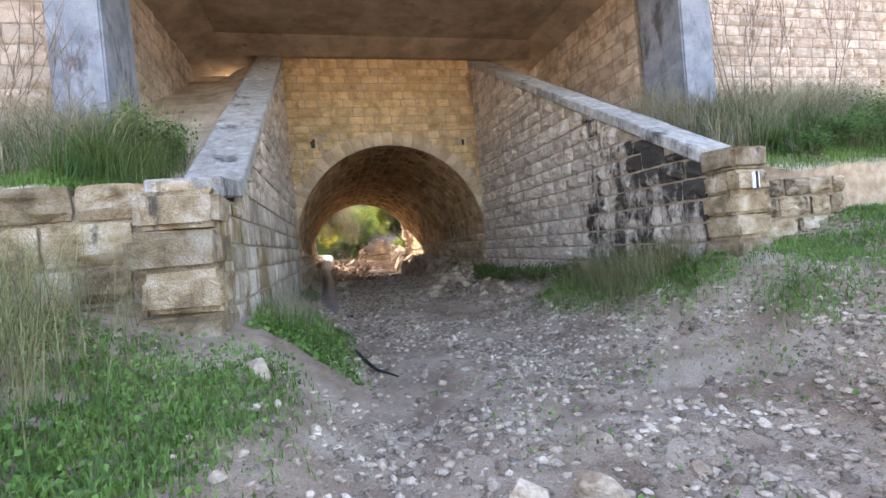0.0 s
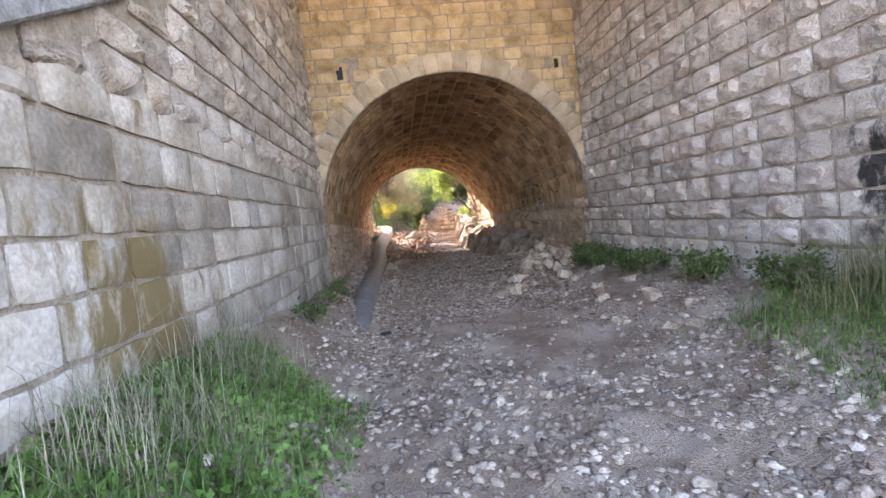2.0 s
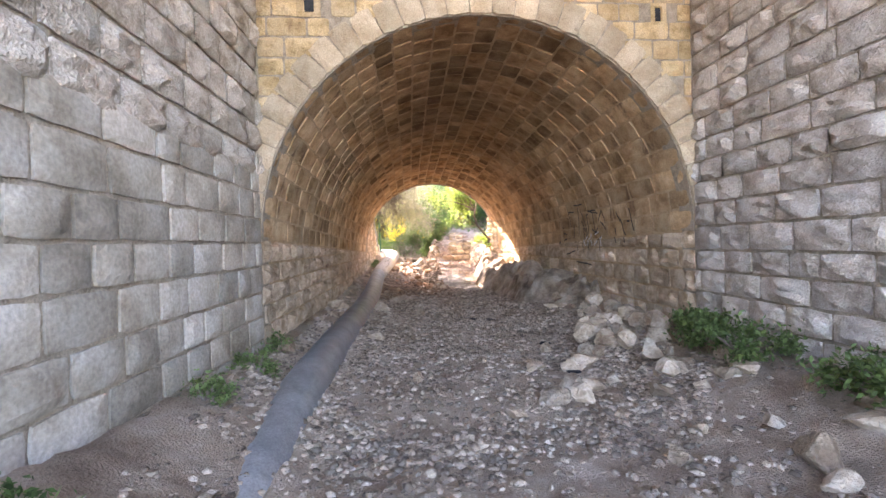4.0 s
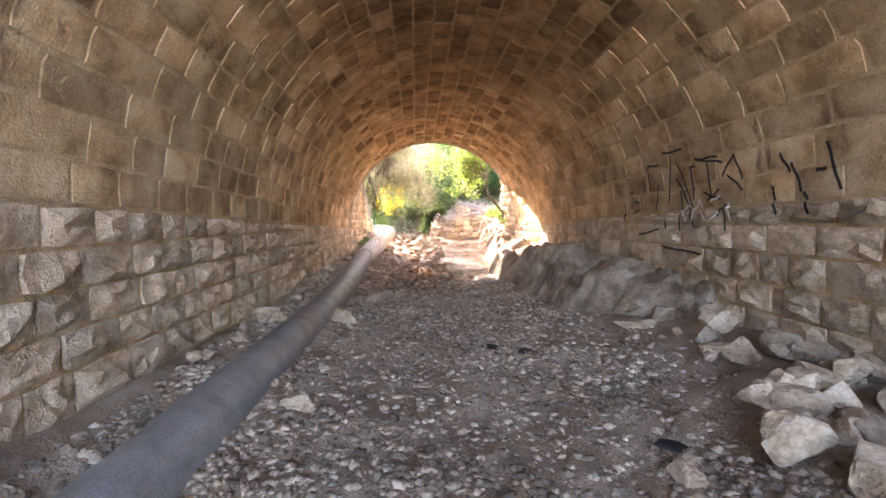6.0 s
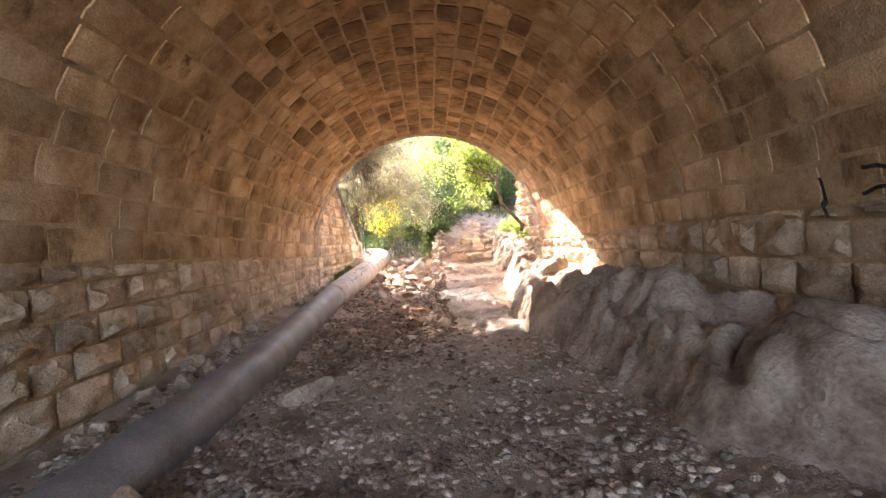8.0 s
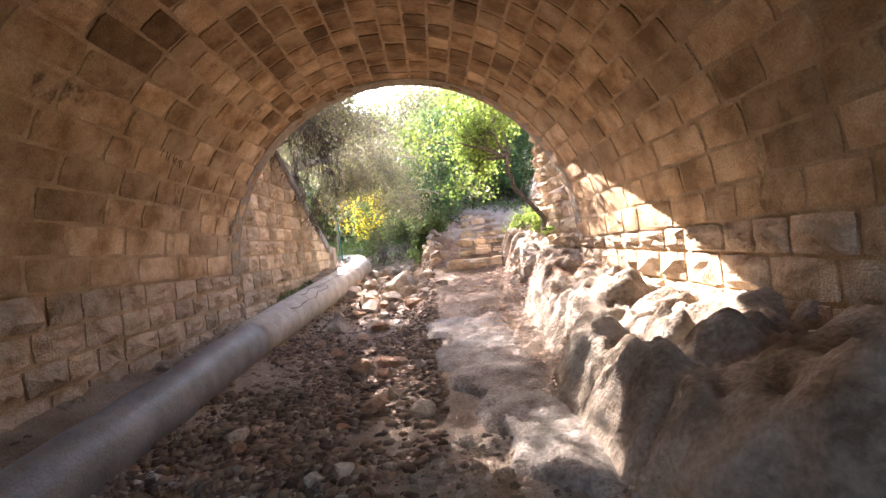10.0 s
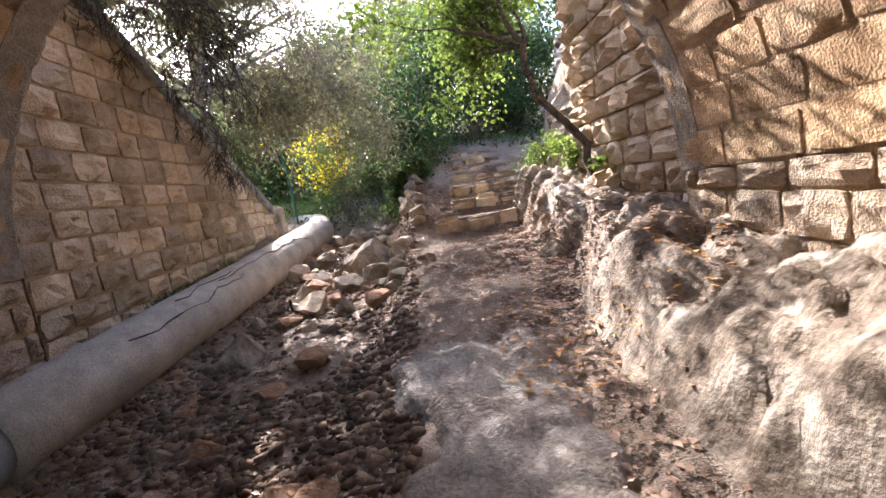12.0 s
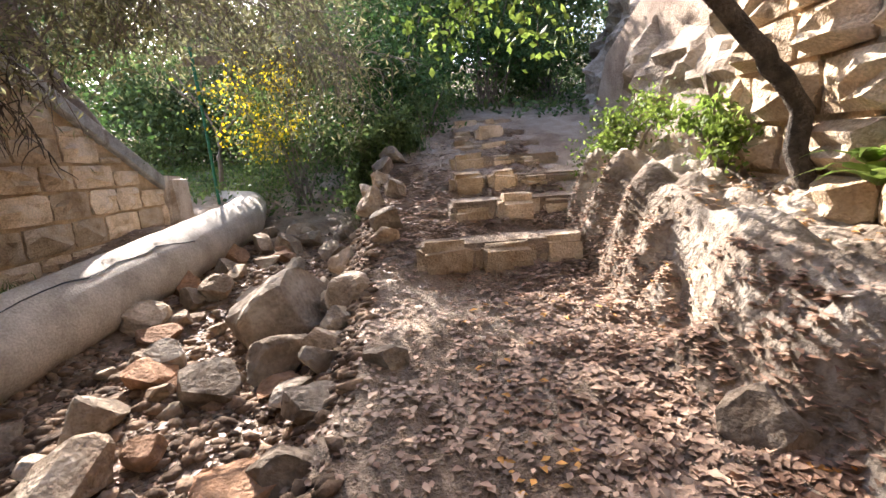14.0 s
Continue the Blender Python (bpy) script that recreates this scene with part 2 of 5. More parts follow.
# ---- the ground ----
def ground_z(x, y):
    x, y = np.asarray(x, float), np.asarray(y, float)
    bed = np.interp(y, [-30, 0, 14, 20, 25, 27, 29, 31, 33, 36, 45, 80], [0, 0, 0.06, 0.06, 0.02, 0.05, 0.2, 0.36, 0.55, 1.0, 2.6, 12])
    path = np.interp(y, [-30, 0, 14, 20, 24, 26, 28, 30.3, 30.6, 31.2, 34.8, 40, 80], [0, 0, 0.06, 0.06, 0.03, 0.16, 0.46, 0.74, 0.84, 1.1, 2.15, 3.2, 12])
    z = bed + (path - bed) * ss(1.8, 2.45, x)
    left = np.interp(y, [-30, -2, 2, 4.5, 8, 9.8, 11.2, 13.7, 18, 22, 24, 29, 33, 34, 40], [0.4, 0.35, 0.5, 0.85, 0.75, 0.62, 0.4, 0.3, 0.2, 0.35, 0.5, 0.5, 0.5, 0.35, 0.2])
    z = z + left * ss(0.45, -0.85, x)
    z = z + np.interp(y, [-10, 0, 4.7, 6, 8], [0.1, 0.25, 0.35, 0.1, 0]) * ss(-0.9, -2.6, x)
    right = np.interp(y, [-30, -2, 4.7, 7, 9, 12, 16, 18], [0.2, 0.4, 1.05, 0.65, 0.42, 0.3, 0.35, 0.2])
    z = z + right * ss(2.6, 5.2, x) * (y < 26)
    z = z + np.interp(y, [-10, 0, 4.7, 6, 8], [0.1, 0.2, 0.35, 0.2, 0]) * ss(5.2, 7.5, x)
    z = z + 0.1 * fbm(x * 0.7, y * 0.7, 3) + 0.05 * fbm(x * 3, y * 3, 9)
    far = np.hypot(x - 2, y - 15)
    return z + ss(30, 90, far) * 0.0 + 0.04 * fbm(x * 9, y * 9, 21, 2) * (far < 30)


def sheet(xs, ys, zfun):
    X, Y = np.meshgrid(xs, ys)
    V = np.stack([X, Y, zfun(X, Y)], -1).reshape(-1, 3)
    w, h = len(xs), len(ys)
    i = (np.arange(h - 1)[:, None] * w + np.arange(w - 1)[None]).ravel()
    T = np.concatenate([np.stack([i, i + 1, i + w + 1], -1), np.stack([i, i + w + 1, i + w], -1)])
    return V, T


xs = np.concatenate([[-3000, -800, -250, -120, -60], np.arange(-40, -6, 2.0), np.arange(-6, 10, 0.07), np.arange(10, 44, 2.0), [60, 120, 250, 800, 3000]])
ys = np.concatenate([[-3000, -800, -250, -100, -50], np.arange(-30, -4, 2.0), np.arange(-4, 40, 0.08), np.arange(40, 80, 2.0), [90, 120, 250, 800, 3000]])
V, T = sheet(xs, ys, ground_z)
me = fast_mesh("ground", V, T, M_SOIL)
me.polygons.foreach_set("use_smooth", [True] * len(me.polygons))
thing("ground", me, "sandy gravelly stream bed and trodden soil", "ground", "structure")


# ---- stones of the walls ----
def stone_mesh(name, material, seed, n=4, rough=0.5):
    """A dressed block, unit size, x along, y out of the wall, z up; its face pillowed and uneven."""
    rnd = random.Random(seed)
    k = n + 1
    v, f = [], []
    for j in range(k):
        for i in range(k):
            u, w = i / n - 0.5, j / n - 0.5
            edge = i in (0, n) or j in (0, n)
            y = rnd.uniform(0.5, 0.62) - 0.55 * rough * rnd.uniform(0.5, 1) if edge else rnd.uniform(1 - rough, 1.0 + 0.25 * rough)
            s = 0.05 if not edge else 0.0
            if i in (0, n) and j in (0, n):
                u, w = u * 0.965, w * 0.94
            v.append((u * (1 - rnd.uniform(0, 0.05)) + rnd.uniform(-s, s), y, w * (1 - rnd.uniform(0, 0.08)) + rnd.uniform(-s, s)))
    for j in range(n):
        for i in range(n):
            f.append((j * k + i, j * k + i + 1, (j + 1) * k + i + 1, (j + 1) * k + i))
    rim = [i for i in range(k)] + [j * k + n for j in range(1, k)] + [n * k + i for i in range(n - 1, -1, -1)] + [j * k for j in range(n - 1, 0, -1)]
    b = len(v)
    for r in rim:
        v.append((v[r][0], -0.6, v[r][2]))
    m = len(rim)
    for i in range(m):
        f.append((rim[i], b + i, b + (i + 1) % m, rim[(i + 1) % m]))
    return mesh_of(name, v, f, material)


def stone_set(material, rough=0.5, count=12):
    return [stone_mesh("stone", material, s * 7 + 1, 4, rough) for s in range(count)]


S_PALE, S_STAIN, S_OCHRE, S_VAULT = stone_set(M_STONE, 0.6), stone_set(M_STAINED, 0.6), stone_set(M_OCHRE, 0.5), stone_set(M_VAULT, 0.28)
S_RUST = stone_set(mat("passage_limestone", [(0.32, 0.225, 0.14), (0.51, 0.385, 0.265), (0.61, 0.495, 0.37)], 4, rand=0.2, bump=0.7, stain=((0.15, 0.11, 0.08), 1.5, 0.62, 0, 100)), 0.7)
M_VOUS = mat("voussoir_limestone", [(0.40, 0.30, 0.19), (0.54, 0.44, 0.31)], 3, rand=0.15, bump=0.7)
M_ASHLAR = mat("pale_ashlar", [(0.23, 0.19, 0.14), (0.38, 0.33, 0.26), (0.49, 0.445, 0.38)], 1.3, rand=0.22, bump=0.3, fine=35, stain=((0.17, 0.12, 0.045), 1.8, 0.49, 7.4, 9.6))
M_SOOTY = mat("sooty_limestone", [(0.33, 0.26, 0.19), (0.51, 0.43, 0.34), (0.60, 0.53, 0.44)], 4, rand=0.18, bump=0.9, stain=((0.045, 0.04, 0.035), 1.1, 0.5, 6.8, 8.6))
S_MOSSY, S_ASHLAR = stone_set(M_SOOTY, 0.6), stone_set(M_ASHLAR, 0.12)
S_EXIT, S_WEATHER = stone_set(M_EXITST, 0.7), stone_set(M_WEATHER, 0.5)


def masonry(parent, meshes, origin, along, out, length, z0, top, course=0.27, lens=(0.32, 0.6), depth=0.05, keep=None, seed=0, name="stone", bottom=None):
    """Courses of stones on a face: origin at its foot, along and out unit vectors; top(u) is the height of the face."""
    rnd = random.Random(seed)
    along, out, origin = Vector(along).normalized(), Vector(out).normalized(), Vector(origin)
    z = z0
    count = 0
    zmax = max(top(0), top(length / 2), top(length))
    while z < zmax:
        h = course * rnd.uniform(0.88, 1.12)
        u = -rnd.uniform(0, lens[0])
        while u < length:
            l = rnd.uniform(*lens)
            a, b = max(u, 0), min(u + l, length)
            u += l
            room = min(top(a), top(b)) - z
            hh = room if room < h + 0.1 else h
            if b - a < 0.08 or hh < 0.08 or (bottom and z + hh < bottom(0.5 * (a + b))):
                continue
            if keep and not keep(a, b, z, z + hh):
                continue
            c = origin + along * ((a + b) / 2) + Vector((0, 0, z + hh / 2))
            flip = rnd.choice((-1, 1))
            m = Matrix((along * (b - a - 0.018), out * depth * rnd.uniform(0.7, 1.25), Vector((0, 0, hh - 0.018)))).transposed().to_4x4()
            m.translation = c
            part(name, rnd.choice(meshes), parent, m=m)
            count += 1
        z += h
    return count


# passage walls, wing walls, entry face
def cop_l(y):
    return np.maximum(2.2, 2.2 + 0.6 * (y - 5.4))


def west_x(y):
    return XL - 0.15 * (YF - y) / (YF - 4.6)


def cop_r(y):
    return 2.38 + 0.545 * (y - 4.86)


def cop_exit(y):
    return 1.62 + 0.55 * (33.75 - y)


def backing(name, poly, x0, x1, label, material=M_MORTAR):
    v, f = prism_x(poly, x0, x1)
    return thing(name, mesh_of(name, v, f, material), label, "wall", "structure")


wl = backing("wall_wing_west", [(4.62, -0.5), (YF + 0.3, -0.5), (YF + 0.3, cop_l(YF + 0.3) - 0.05), (5.4, 2.15), (4.62, 2.15)], XL - 0.5, XL - 0.02, "sloping wing wall of pale rough-dressed limestone")
for q in wl.data.vertices:
    q.co.x += west_x(q.co.y) - XL
wr = backing("wall_wing_east", [(4.9, -0.5), (YF + 0.3, -0.5), (YF + 0.3, cop_r(YF + 0.3) - 0.05), (4.9, cop_r(4.9) - 0.05)], XR + 0.02, XR + 0.5, "sloping limestone wing wall with black stains")
tl = backing("wall_passage_west", [(YF + 0.31, -0.5), (YE, -0.5), (YE, 1.43), (YF + 0.31, 1.73)], XL - 0.6, XL - 0.02, "rusticated limestone passage wall under the vault", M_VJOINT)
tr = backing("wall_passage_east", [(YF + 0.31, -0.5), (YE, -0.5), (YE, 1.43), (YF + 0.31, 1.73)], XR + 0.02, XR + 0.6, "rusticated limestone passage wall with graffiti", M_VJOINT)
el = backing("wall_exit_west", [(YE + 0.01, -0.3), (33.75, -0.3), (33.75, cop_exit(33.75) - 0.05), (YE + 0.01, cop_exit(YE) - 0.05)], XL - 0.45, XL - 0.0, "sloping warm limestone wing wall beyond the vault", M_VJOINT)
er = backing("wall_exit_east", [(YE + 0.01, -0.3), (30.2, -0.3), (30.2, 4.6), (YE + 0.01, 6.0)], XR + 0.12, XR + 0.8, "rough limestone retaining wall beyond the vault", M_VJOINT)

# entry face and exit face with the arch cut through
def arch_face(name, y0, y1, ztop, r, zc, label, x0=XL - 0.5, x1=XR + 0.5):
    v, f = [], []
    n = 40
    pts = [(x0, zc)] + [(XC - r * math.cos(math.pi * i / n), zc + r * math.sin(math.pi * i / n)) for i in range(n + 1)] + [(x1, zc)]
    for x, z in pts:
        v += [(x, y0, z), (x, y0, ztop), (x, y1, z), (x, y1, ztop)]
    for i in range(len(pts) - 1):
        a, b = 4 * i, 4 * i + 4
        f += [(a, b, b + 1, a + 1), (b + 2, a + 2, a + 3, b + 3), (a, a + 2, b + 2, b), (a + 1, b + 1, b + 3, a + 3)]
    return thing(name, mesh_of(name, v, f, M_MORTAR), label, "wall", "structure")


face = arch_face("wall_entry", YF, YF + 0.3, 7.25, vault_r(YF), vault_z(YF), "ochre limestone end wall above the arch")
# outer face never in view; added to stop light leaking over the vault
exitface = arch_face("wall_exit", YE - 0.3, YE, 6.2, vault_r(YE), vault_z(YE), "limestone end wall over the exit arch, unseen outside, added to stop light leaking in", XL - 0.6, XR + 0.12)


# vault shell
def shell(y0, y1, thick, n=36, step=10):
    v, f = [], []
    for j in range(step + 1):
        y = y0 + (y1 - y0) * j / step
        for i in range(n + 1):
            w = math.pi * i / n
            for r in (vault_r(y) + 0.015, vault_r(y) + thick):
                v.append((XC - r * math.cos(w), y, vault_z(y) + r * math.sin(w)))
    k = 2 * (n + 1)
    for j in range(step):
        for i in range(n):
            a = j * k + 2 * i
            f.append((a, a + 2, a + k + 2, a + k))
            f.append((a + 1, a + k + 1, a + k + 3, a + 3))
    return v, f


v, f = shell(YF + 0.3, YE - 0.3, 0.6)
vault = thing("vault", mesh_of("vault", v, f, M_VJOINT), "barrel vault of brown limestone blocks", "ceiling", "structure")

# ---- retaining fills ----
def fill(name, poly, x0, x1, label, material=M_SLOPE):
    v, f = prism_x(poly, x0, x1)
    return thing(name, mesh_of(name, v, f, material), label, "embankment", "structure")


def terrace(name, x0, x1, y0, y1, zfun, material, label):
    V, T = sheet(np.arange(x0, x1 + 0.01, (x1 - x0) / max(8, int((x1 - x0) / 0.15))), np.arange(y0, y1 + 0.01, (y1 - y0) / max(8, int((y1 - y0) / 0.15))), zfun)
    me = fast_mesh(name, V, T, material)
    return thing(name, me, label, "embankment", "structure")


def west_z(x, y):
    slope = cop_l(y) - 0.18
    flat = np.interp(y, [4.6, 6.0, 8.0, 9.3, 13.8], [2.25, 2.6, 3.7, 4.3, 6.6])
    return slope + (flat - slope) * ss(-1.5, -2.6, x) + 0.12 * fbm(x * 2, y * 2, 31)


def east_z(x, y):
    slope = cop_r(y) - 0.18
    flat = np.interp(y, [4.6, 6.0, 8.0, 9.3, 13.8], [1.95, 2.5, 3.6, 4.2, 6.6])
    return slope + (flat - slope) * ss(5.5, 6.6, x) + 0.12 * fbm(x * 2, y * 2, 37)


terrace("embankment_west", -14.0, XL - 0.48, 4.75, 14.0, west_z, M_SLOPE, "sandy embankment slope behind the wing wall")
terrace("embankment_east", XR + 0.48, 18.0, 4.95, 14.0, east_z, M_SLOPE, "sandy embankment slope behind the wing wall")
# unseen fills around the vault, added to keep daylight out of it
fill("embankment_core_west", [(14.0, -0.5), (27.0, -0.5), (27.0, 6.0), (14.0, 6.8)], -40, XL - 0.62, "unseen earth core of the railway embankment, added to block light")
fill("embankment_core_east", [(14.0, -0.5), (27.0, -0.5), (27.0, 6.0), (14.0, 6.8)], XR + 0.62, 45, "unseen earth core of the railway embankment, added to block light")
fill("embankment_crown", [(14.0, 5.4), (27.0, 5.0), (27.0, 6.05), (14.0, 6.85)], XL - 0.61, XR + 0.61, "unseen earth over the vault, added to block light")
fill("bank_exit_west", [(27.02, -0.3), (34.5, -0.3), (33.6, 1.3), (27.02, 5.0)], -40, XL - 0.46, "earth bank behind the exit wing wall", M_SOIL)
fill("bank_exit_east", [(27.02, -0.3), (36.0, -0.3), (34.0, 3.0), (27.02, 5.8)], XR + 0.82, 45, "earth bank behind the retaining wall", M_SOIL)

# ---- bridge deck over the entry, piers and abutments ----
def deck():
    root = new("bridge_deck")
    tagged(root, "wide weathered concrete bridge deck with edge beams", "bridge")
    y0, y1 = 5.0, 15.5
    v, f = box(-3.6, 7.7, y0, y1, 7.45, 8.1)
    part("slab", mesh_of("slab", v, f, M_CONC), root)
    for x0, x1, s in ((-3.6, -2.3, 1), (7.7, 6.5, -1)):
        # haunch of triangular section along each side
        v = [(x0, y0, 7.44), (x1, y0, 7.44), (x0, y0, 6.75), (x0, y1, 7.44), (x1, y1, 7.44), (x0, y1, 6.75)]
        f = [(0, 1, 2), (3, 5, 4), (0, 3, 4, 1), (1, 4, 5, 2), (0, 2, 5, 3)]
        part("haunch", mesh_of("haunch", v, f, M_CONC), root)
    v, f = prism_x([(12.7, 7.44), (13.5, 7.18), (15.4, 7.18), (15.4, 7.44)], -3.2, 7.3)
    part("end_beam", mesh_of("end_beam", v, f, M_CONC), root)


deck()


def pier(x0, x1, label):
    root = new("bridge_pier")
    tagged(root, label, "pier", "bridge piers")
    bm = bmesh.new()
    bmesh.ops.create_cube(bm, size=1, matrix=pose((x0 + x1) / 2, 8.1, 5.2) @ Matrix.Diagonal((x1 - x0, 1.2, 4.5, 1)))
    bmesh.ops.bevel(bm, geom=bm.edges[:], offset=0.03, segments=2, affect="EDGES")
    me = bpy.data.meshes.new("shaft")
    bm.to_mesh(me)
    bm.free()
    me.materials.append(M_PIER)
    part("shaft", me, root)


pier(-3.55, -2.85, "blue-grey painted concrete pier streaked with dirt")
pier(7.2, 7.95, "blue-grey painted concrete pier streaked with dirt")
aw = thing("wall_abutment_west", mesh_of("wall", *join([box(-3.5, -3.2, 8.8, 14.2, 3.0, 7.4), box(-14, -3.45, 9.2, 9.6, 2.8, 9.5)]), M_MORTAR), "pale coursed limestone abutment wall", "wall", "structure")
ae = thing("wall_abutment_east", mesh_of("wall", *join([box(7.2, 7.5, 8.8, 14.2, 3.0, 7.4), box(7.5, 18, 9.2, 9.6, 2.8, 9.5)]), M_MORTAR), "pale coursed limestone abutment wall", "wall", "structure")
fw = backing("wall_front_west", [(4.66, 0.3), (4.95, 0.3), (4.95, 2.2), (4.66, 2.2)], -6.0, -1.05, "low terrace wall of large weathered limestone blocks")
fe = backing("wall_front_east", [(4.72, 0.3), (4.98, 0.3), (4.98, 1.85), (4.72, 1.85)], XR + 0.55, 7.0, "low broken terrace wall of limestone blocks")


# ---- bedrock ledge by the east wall ----
def ledge_z(x, y):
    edge = np.interp(y, [15.8, 17, 18.5, 20, 22, 24, 26, 28, 30.2, 31.5], [5.0, 4.5, 3.7, 3.5, 3.2, 3.4, 3.65, 3.85, 4.0, 4.3]) + 0.35 * fbm(y * 1.1, x * 0.4, 50)
    topz = np.interp(y, [15.5, 17, 18.5, 21, 25, 27, 28.5, 29.5, 31], [0.2, 0.45, 0.68, 0.76, 0.74, 0.82, 0.98, 1.3, 1.6])
    h = topz + 0.16 * (x - 4.0)
    g = ground_z(x, y)
    u, w = x + 0.35 * fbm(x * 1.1, y * 1.1, 61, 2), y + 0.5 * fbm(x * 0.9, y * 0.9, 63, 2)
    lumps = 0.5 * np.abs(vnoise(u * 1.1, w * 0.75, 60)) + 0.42 * np.abs(vnoise(u * 2.4, w * 1.9, 64)) + 0.27 * np.abs(vnoise(u * 5.5, w * 5.0, 65)) + 0.05 * fbm(x * 9, y * 9, 66, 2)
    pits = 0.3 * ss(0.2, 0.36, vnoise(u * 1.7 + 4, w * 1.6, 67)) * ss(18.5, 22, y)
    inside = ss(edge - 0.1, edge + 0.3, x)
    z = g - 0.08 + (h - g + 0.08) * ss(edge - 0.12, edge + 0.42, x)
    return z + (lumps - 0.23 - pits) * inside - 0.25 * ss(edge, edge - 0.5, x)


V, T = sheet(np.arange(2.5, 5.3, 0.045), np.arange(15.6, 31.6, 0.055), ledge_z)
me = fast_mesh("bedrock_ledge", V, T, M_ROCK)
me.polygons.foreach_set("use_smooth", [True] * len(me.polygons))
thing("bedrock_ledge", me, "pale craggy bedrock ledge along the passage wall", "rock", "structure")


def slab_z(x, y):
    edge_w = np.interp(y, [21.5, 23, 25, 27, 29.5], [3.0, 2.5, 2.3, 2.35, 2.6]) + 0.55 * fbm(y * 1.2, 0 * x, 70)
    edge_e = np.interp(y, [21.5, 23, 25, 27, 29.5], [3.3, 3.4, 3.4, 3.5, 3.3]) + 0.2 * fbm(y * 1.5, 0 * x + 9, 74)
    m = ss(edge_w - 0.08, edge_w + 0.1, x) * ss(edge_e + 0.15, edge_e - 0.15, x) * ss(21.4, 22.2, y) * ss(27.6, 26.4, y)
    return ground_z(x, y) - 0.12 + m * 0.2 + 0.05 * fbm(x * 2, y * 2, 77) * m + 0.025 * fbm(x * 9, y * 9, 79) * m


V, T = sheet(np.arange(2.0, 3.9, 0.05), np.arange(21.2, 29.6, 0.05), slab_z)
me = fast_mesh("bedrock_slab", V, T, mat("grey_worn_rock", [(0.19, 0.155, 0.125), (0.31, 0.265, 0.225), (0.41, 0.365, 0.315)], 2.5, bump=0.6, fine=40, stain=((0.09, 0.075, 0.06), 1.4, 0.6, 0, 100)))
me.polygons.foreach_set("use_smooth", [True] * len(me.polygons))
thing("bedrock_slab", me, "smooth worn bedrock slab in the path", "rock", "structure")


def gz(x, y):
    return float(ground_z(x, y))


# ---- copings, end pillar, apron ----
def coping(parent, x0, x1, y0, y1, zfun, n, thick=0.2):
    rnd = random.Random(n)
    for i in range(n):
        a, b = y0 + (y1 - y0) * i / n, y0 + (y1 - y0) * (i + 1) / n - 0.012
        lift = rnd.uniform(0, 0.015)
        pv, pf = prism_x([(a, zfun(a) - thick + lift), (b, zfun(b) - thick + lift), (b, zfun(b) + lift), (a, zfun(a) + lift)], x0, x1)
        bm = bmesh.new()
        vs = [bm.verts.new(p) for p in pv]
        for q in pf:
            bm.faces.new([vs[k] for k in q])
        bmesh.ops.bevel(bm, geom=bm.edges[:], offset=0.02, segments=1, affect="EDGES")
        if parent is wl:
            for q in bm.verts:
                q.co.x += west_x(q.co.y) - XL
        me = bpy.data.meshes.new("coping_stone")
        bm.to_mesh(me)
        bm.free()
        me.materials.append(M_COPING)
        part("coping_stone", me, parent)


coping(wl, XL - 0.6, XL + 0.06, 4.6, YF, lambda y: cop_l(y) + 0.1, 9)
coping(wr, XR - 0.06, XR + 0.55, 4.95, YF, lambda y: cop_r(y) + 0.01, 8)
coping(el, XL - 0.5, XL + 0.08, YE + 0.02, 33.7, lambda y: cop_exit(y) + 0.06, 6)


def rough_block(name, x0, x1, y0, y1, z0, z1, material, seed=0, bev=0.04):
    rnd = random.Random(seed)
    bm = bmesh.new()
    bmesh.ops.create_cube(bm, size=1, matrix=pose((x0 + x1) / 2, (y0 + y1) / 2, (z0 + z1) / 2) @ Matrix.Diagonal((x1 - x0, y1 - y0, z1 - z0, 1)))
    bmesh.ops.bevel(bm, geom=bm.edges[:], offset=bev, segments=2, affect="EDGES")
    for q in bm.verts:
        q.co += Vector((rnd.uniform(-1, 1), rnd.uniform(-1, 1), rnd.uniform(-1, 1))) * bev * 0.35
    me = bpy.data.meshes.new(name)
    bm.to_mesh(me)
    bm.free()
    me.materials.append(material)
    return me


pillar = new("end_pillar")
tagged(pillar, "short pillar of stacked limestone blocks ending the wing wall", "pillar")
zz = 0.55
for i, h in enumerate((0.34, 0.33, 0.30, 0.27, 0.28, 0.30)):
    part("block", rough_block("block", 4.84 - 0.03 * (i % 2), 5.36, 4.4, 4.92, zz, zz + h - 0.012, M_WEATHER, i), pillar)
    zz += h
part("paint_mark", mesh_of("paint_mark", *box(5.06, 5.16, 4.37, 4.39, 1.82, 2.02), M_WHITEP), pillar, "white painted trail mark")
part("paint_mark", mesh_of("paint_mark", *box(5.1, 5.125, 4.355, 4.375, 1.82, 2.02), M_BLACK), pillar, "dark stripe of the trail mark")
corner = new("corner_quoin")
tagged(corner, "stacked weathered quoin blocks at the wall's end", "pillar")
zz = 0.72
for i, h in enumerate((0.36, 0.37, 0.38, 0.36)):
    part("block", rough_block("block", -1.7 + 0.1 * (i % 2), XL - 0.12, 4.42, 5.0, zz, zz + h - 0.015, M_WEATHER, i + 10, 0.06), corner)
    zz += h
part("block", rough_block("block", XL - 0.4, XL - 0.12, 4.4, 4.9, 0.3, 0.71, M_WEATHER, 17, 0.05), corner)
endstone = rough_block("end_stone", XL - 0.35, XL + 0.12, 33.72, 34.3, 1.0, 1.72, M_STONE, 30, 0.07)
thing("end_stone", endstone, "weathered upright stone ending the wing wall", "stone")
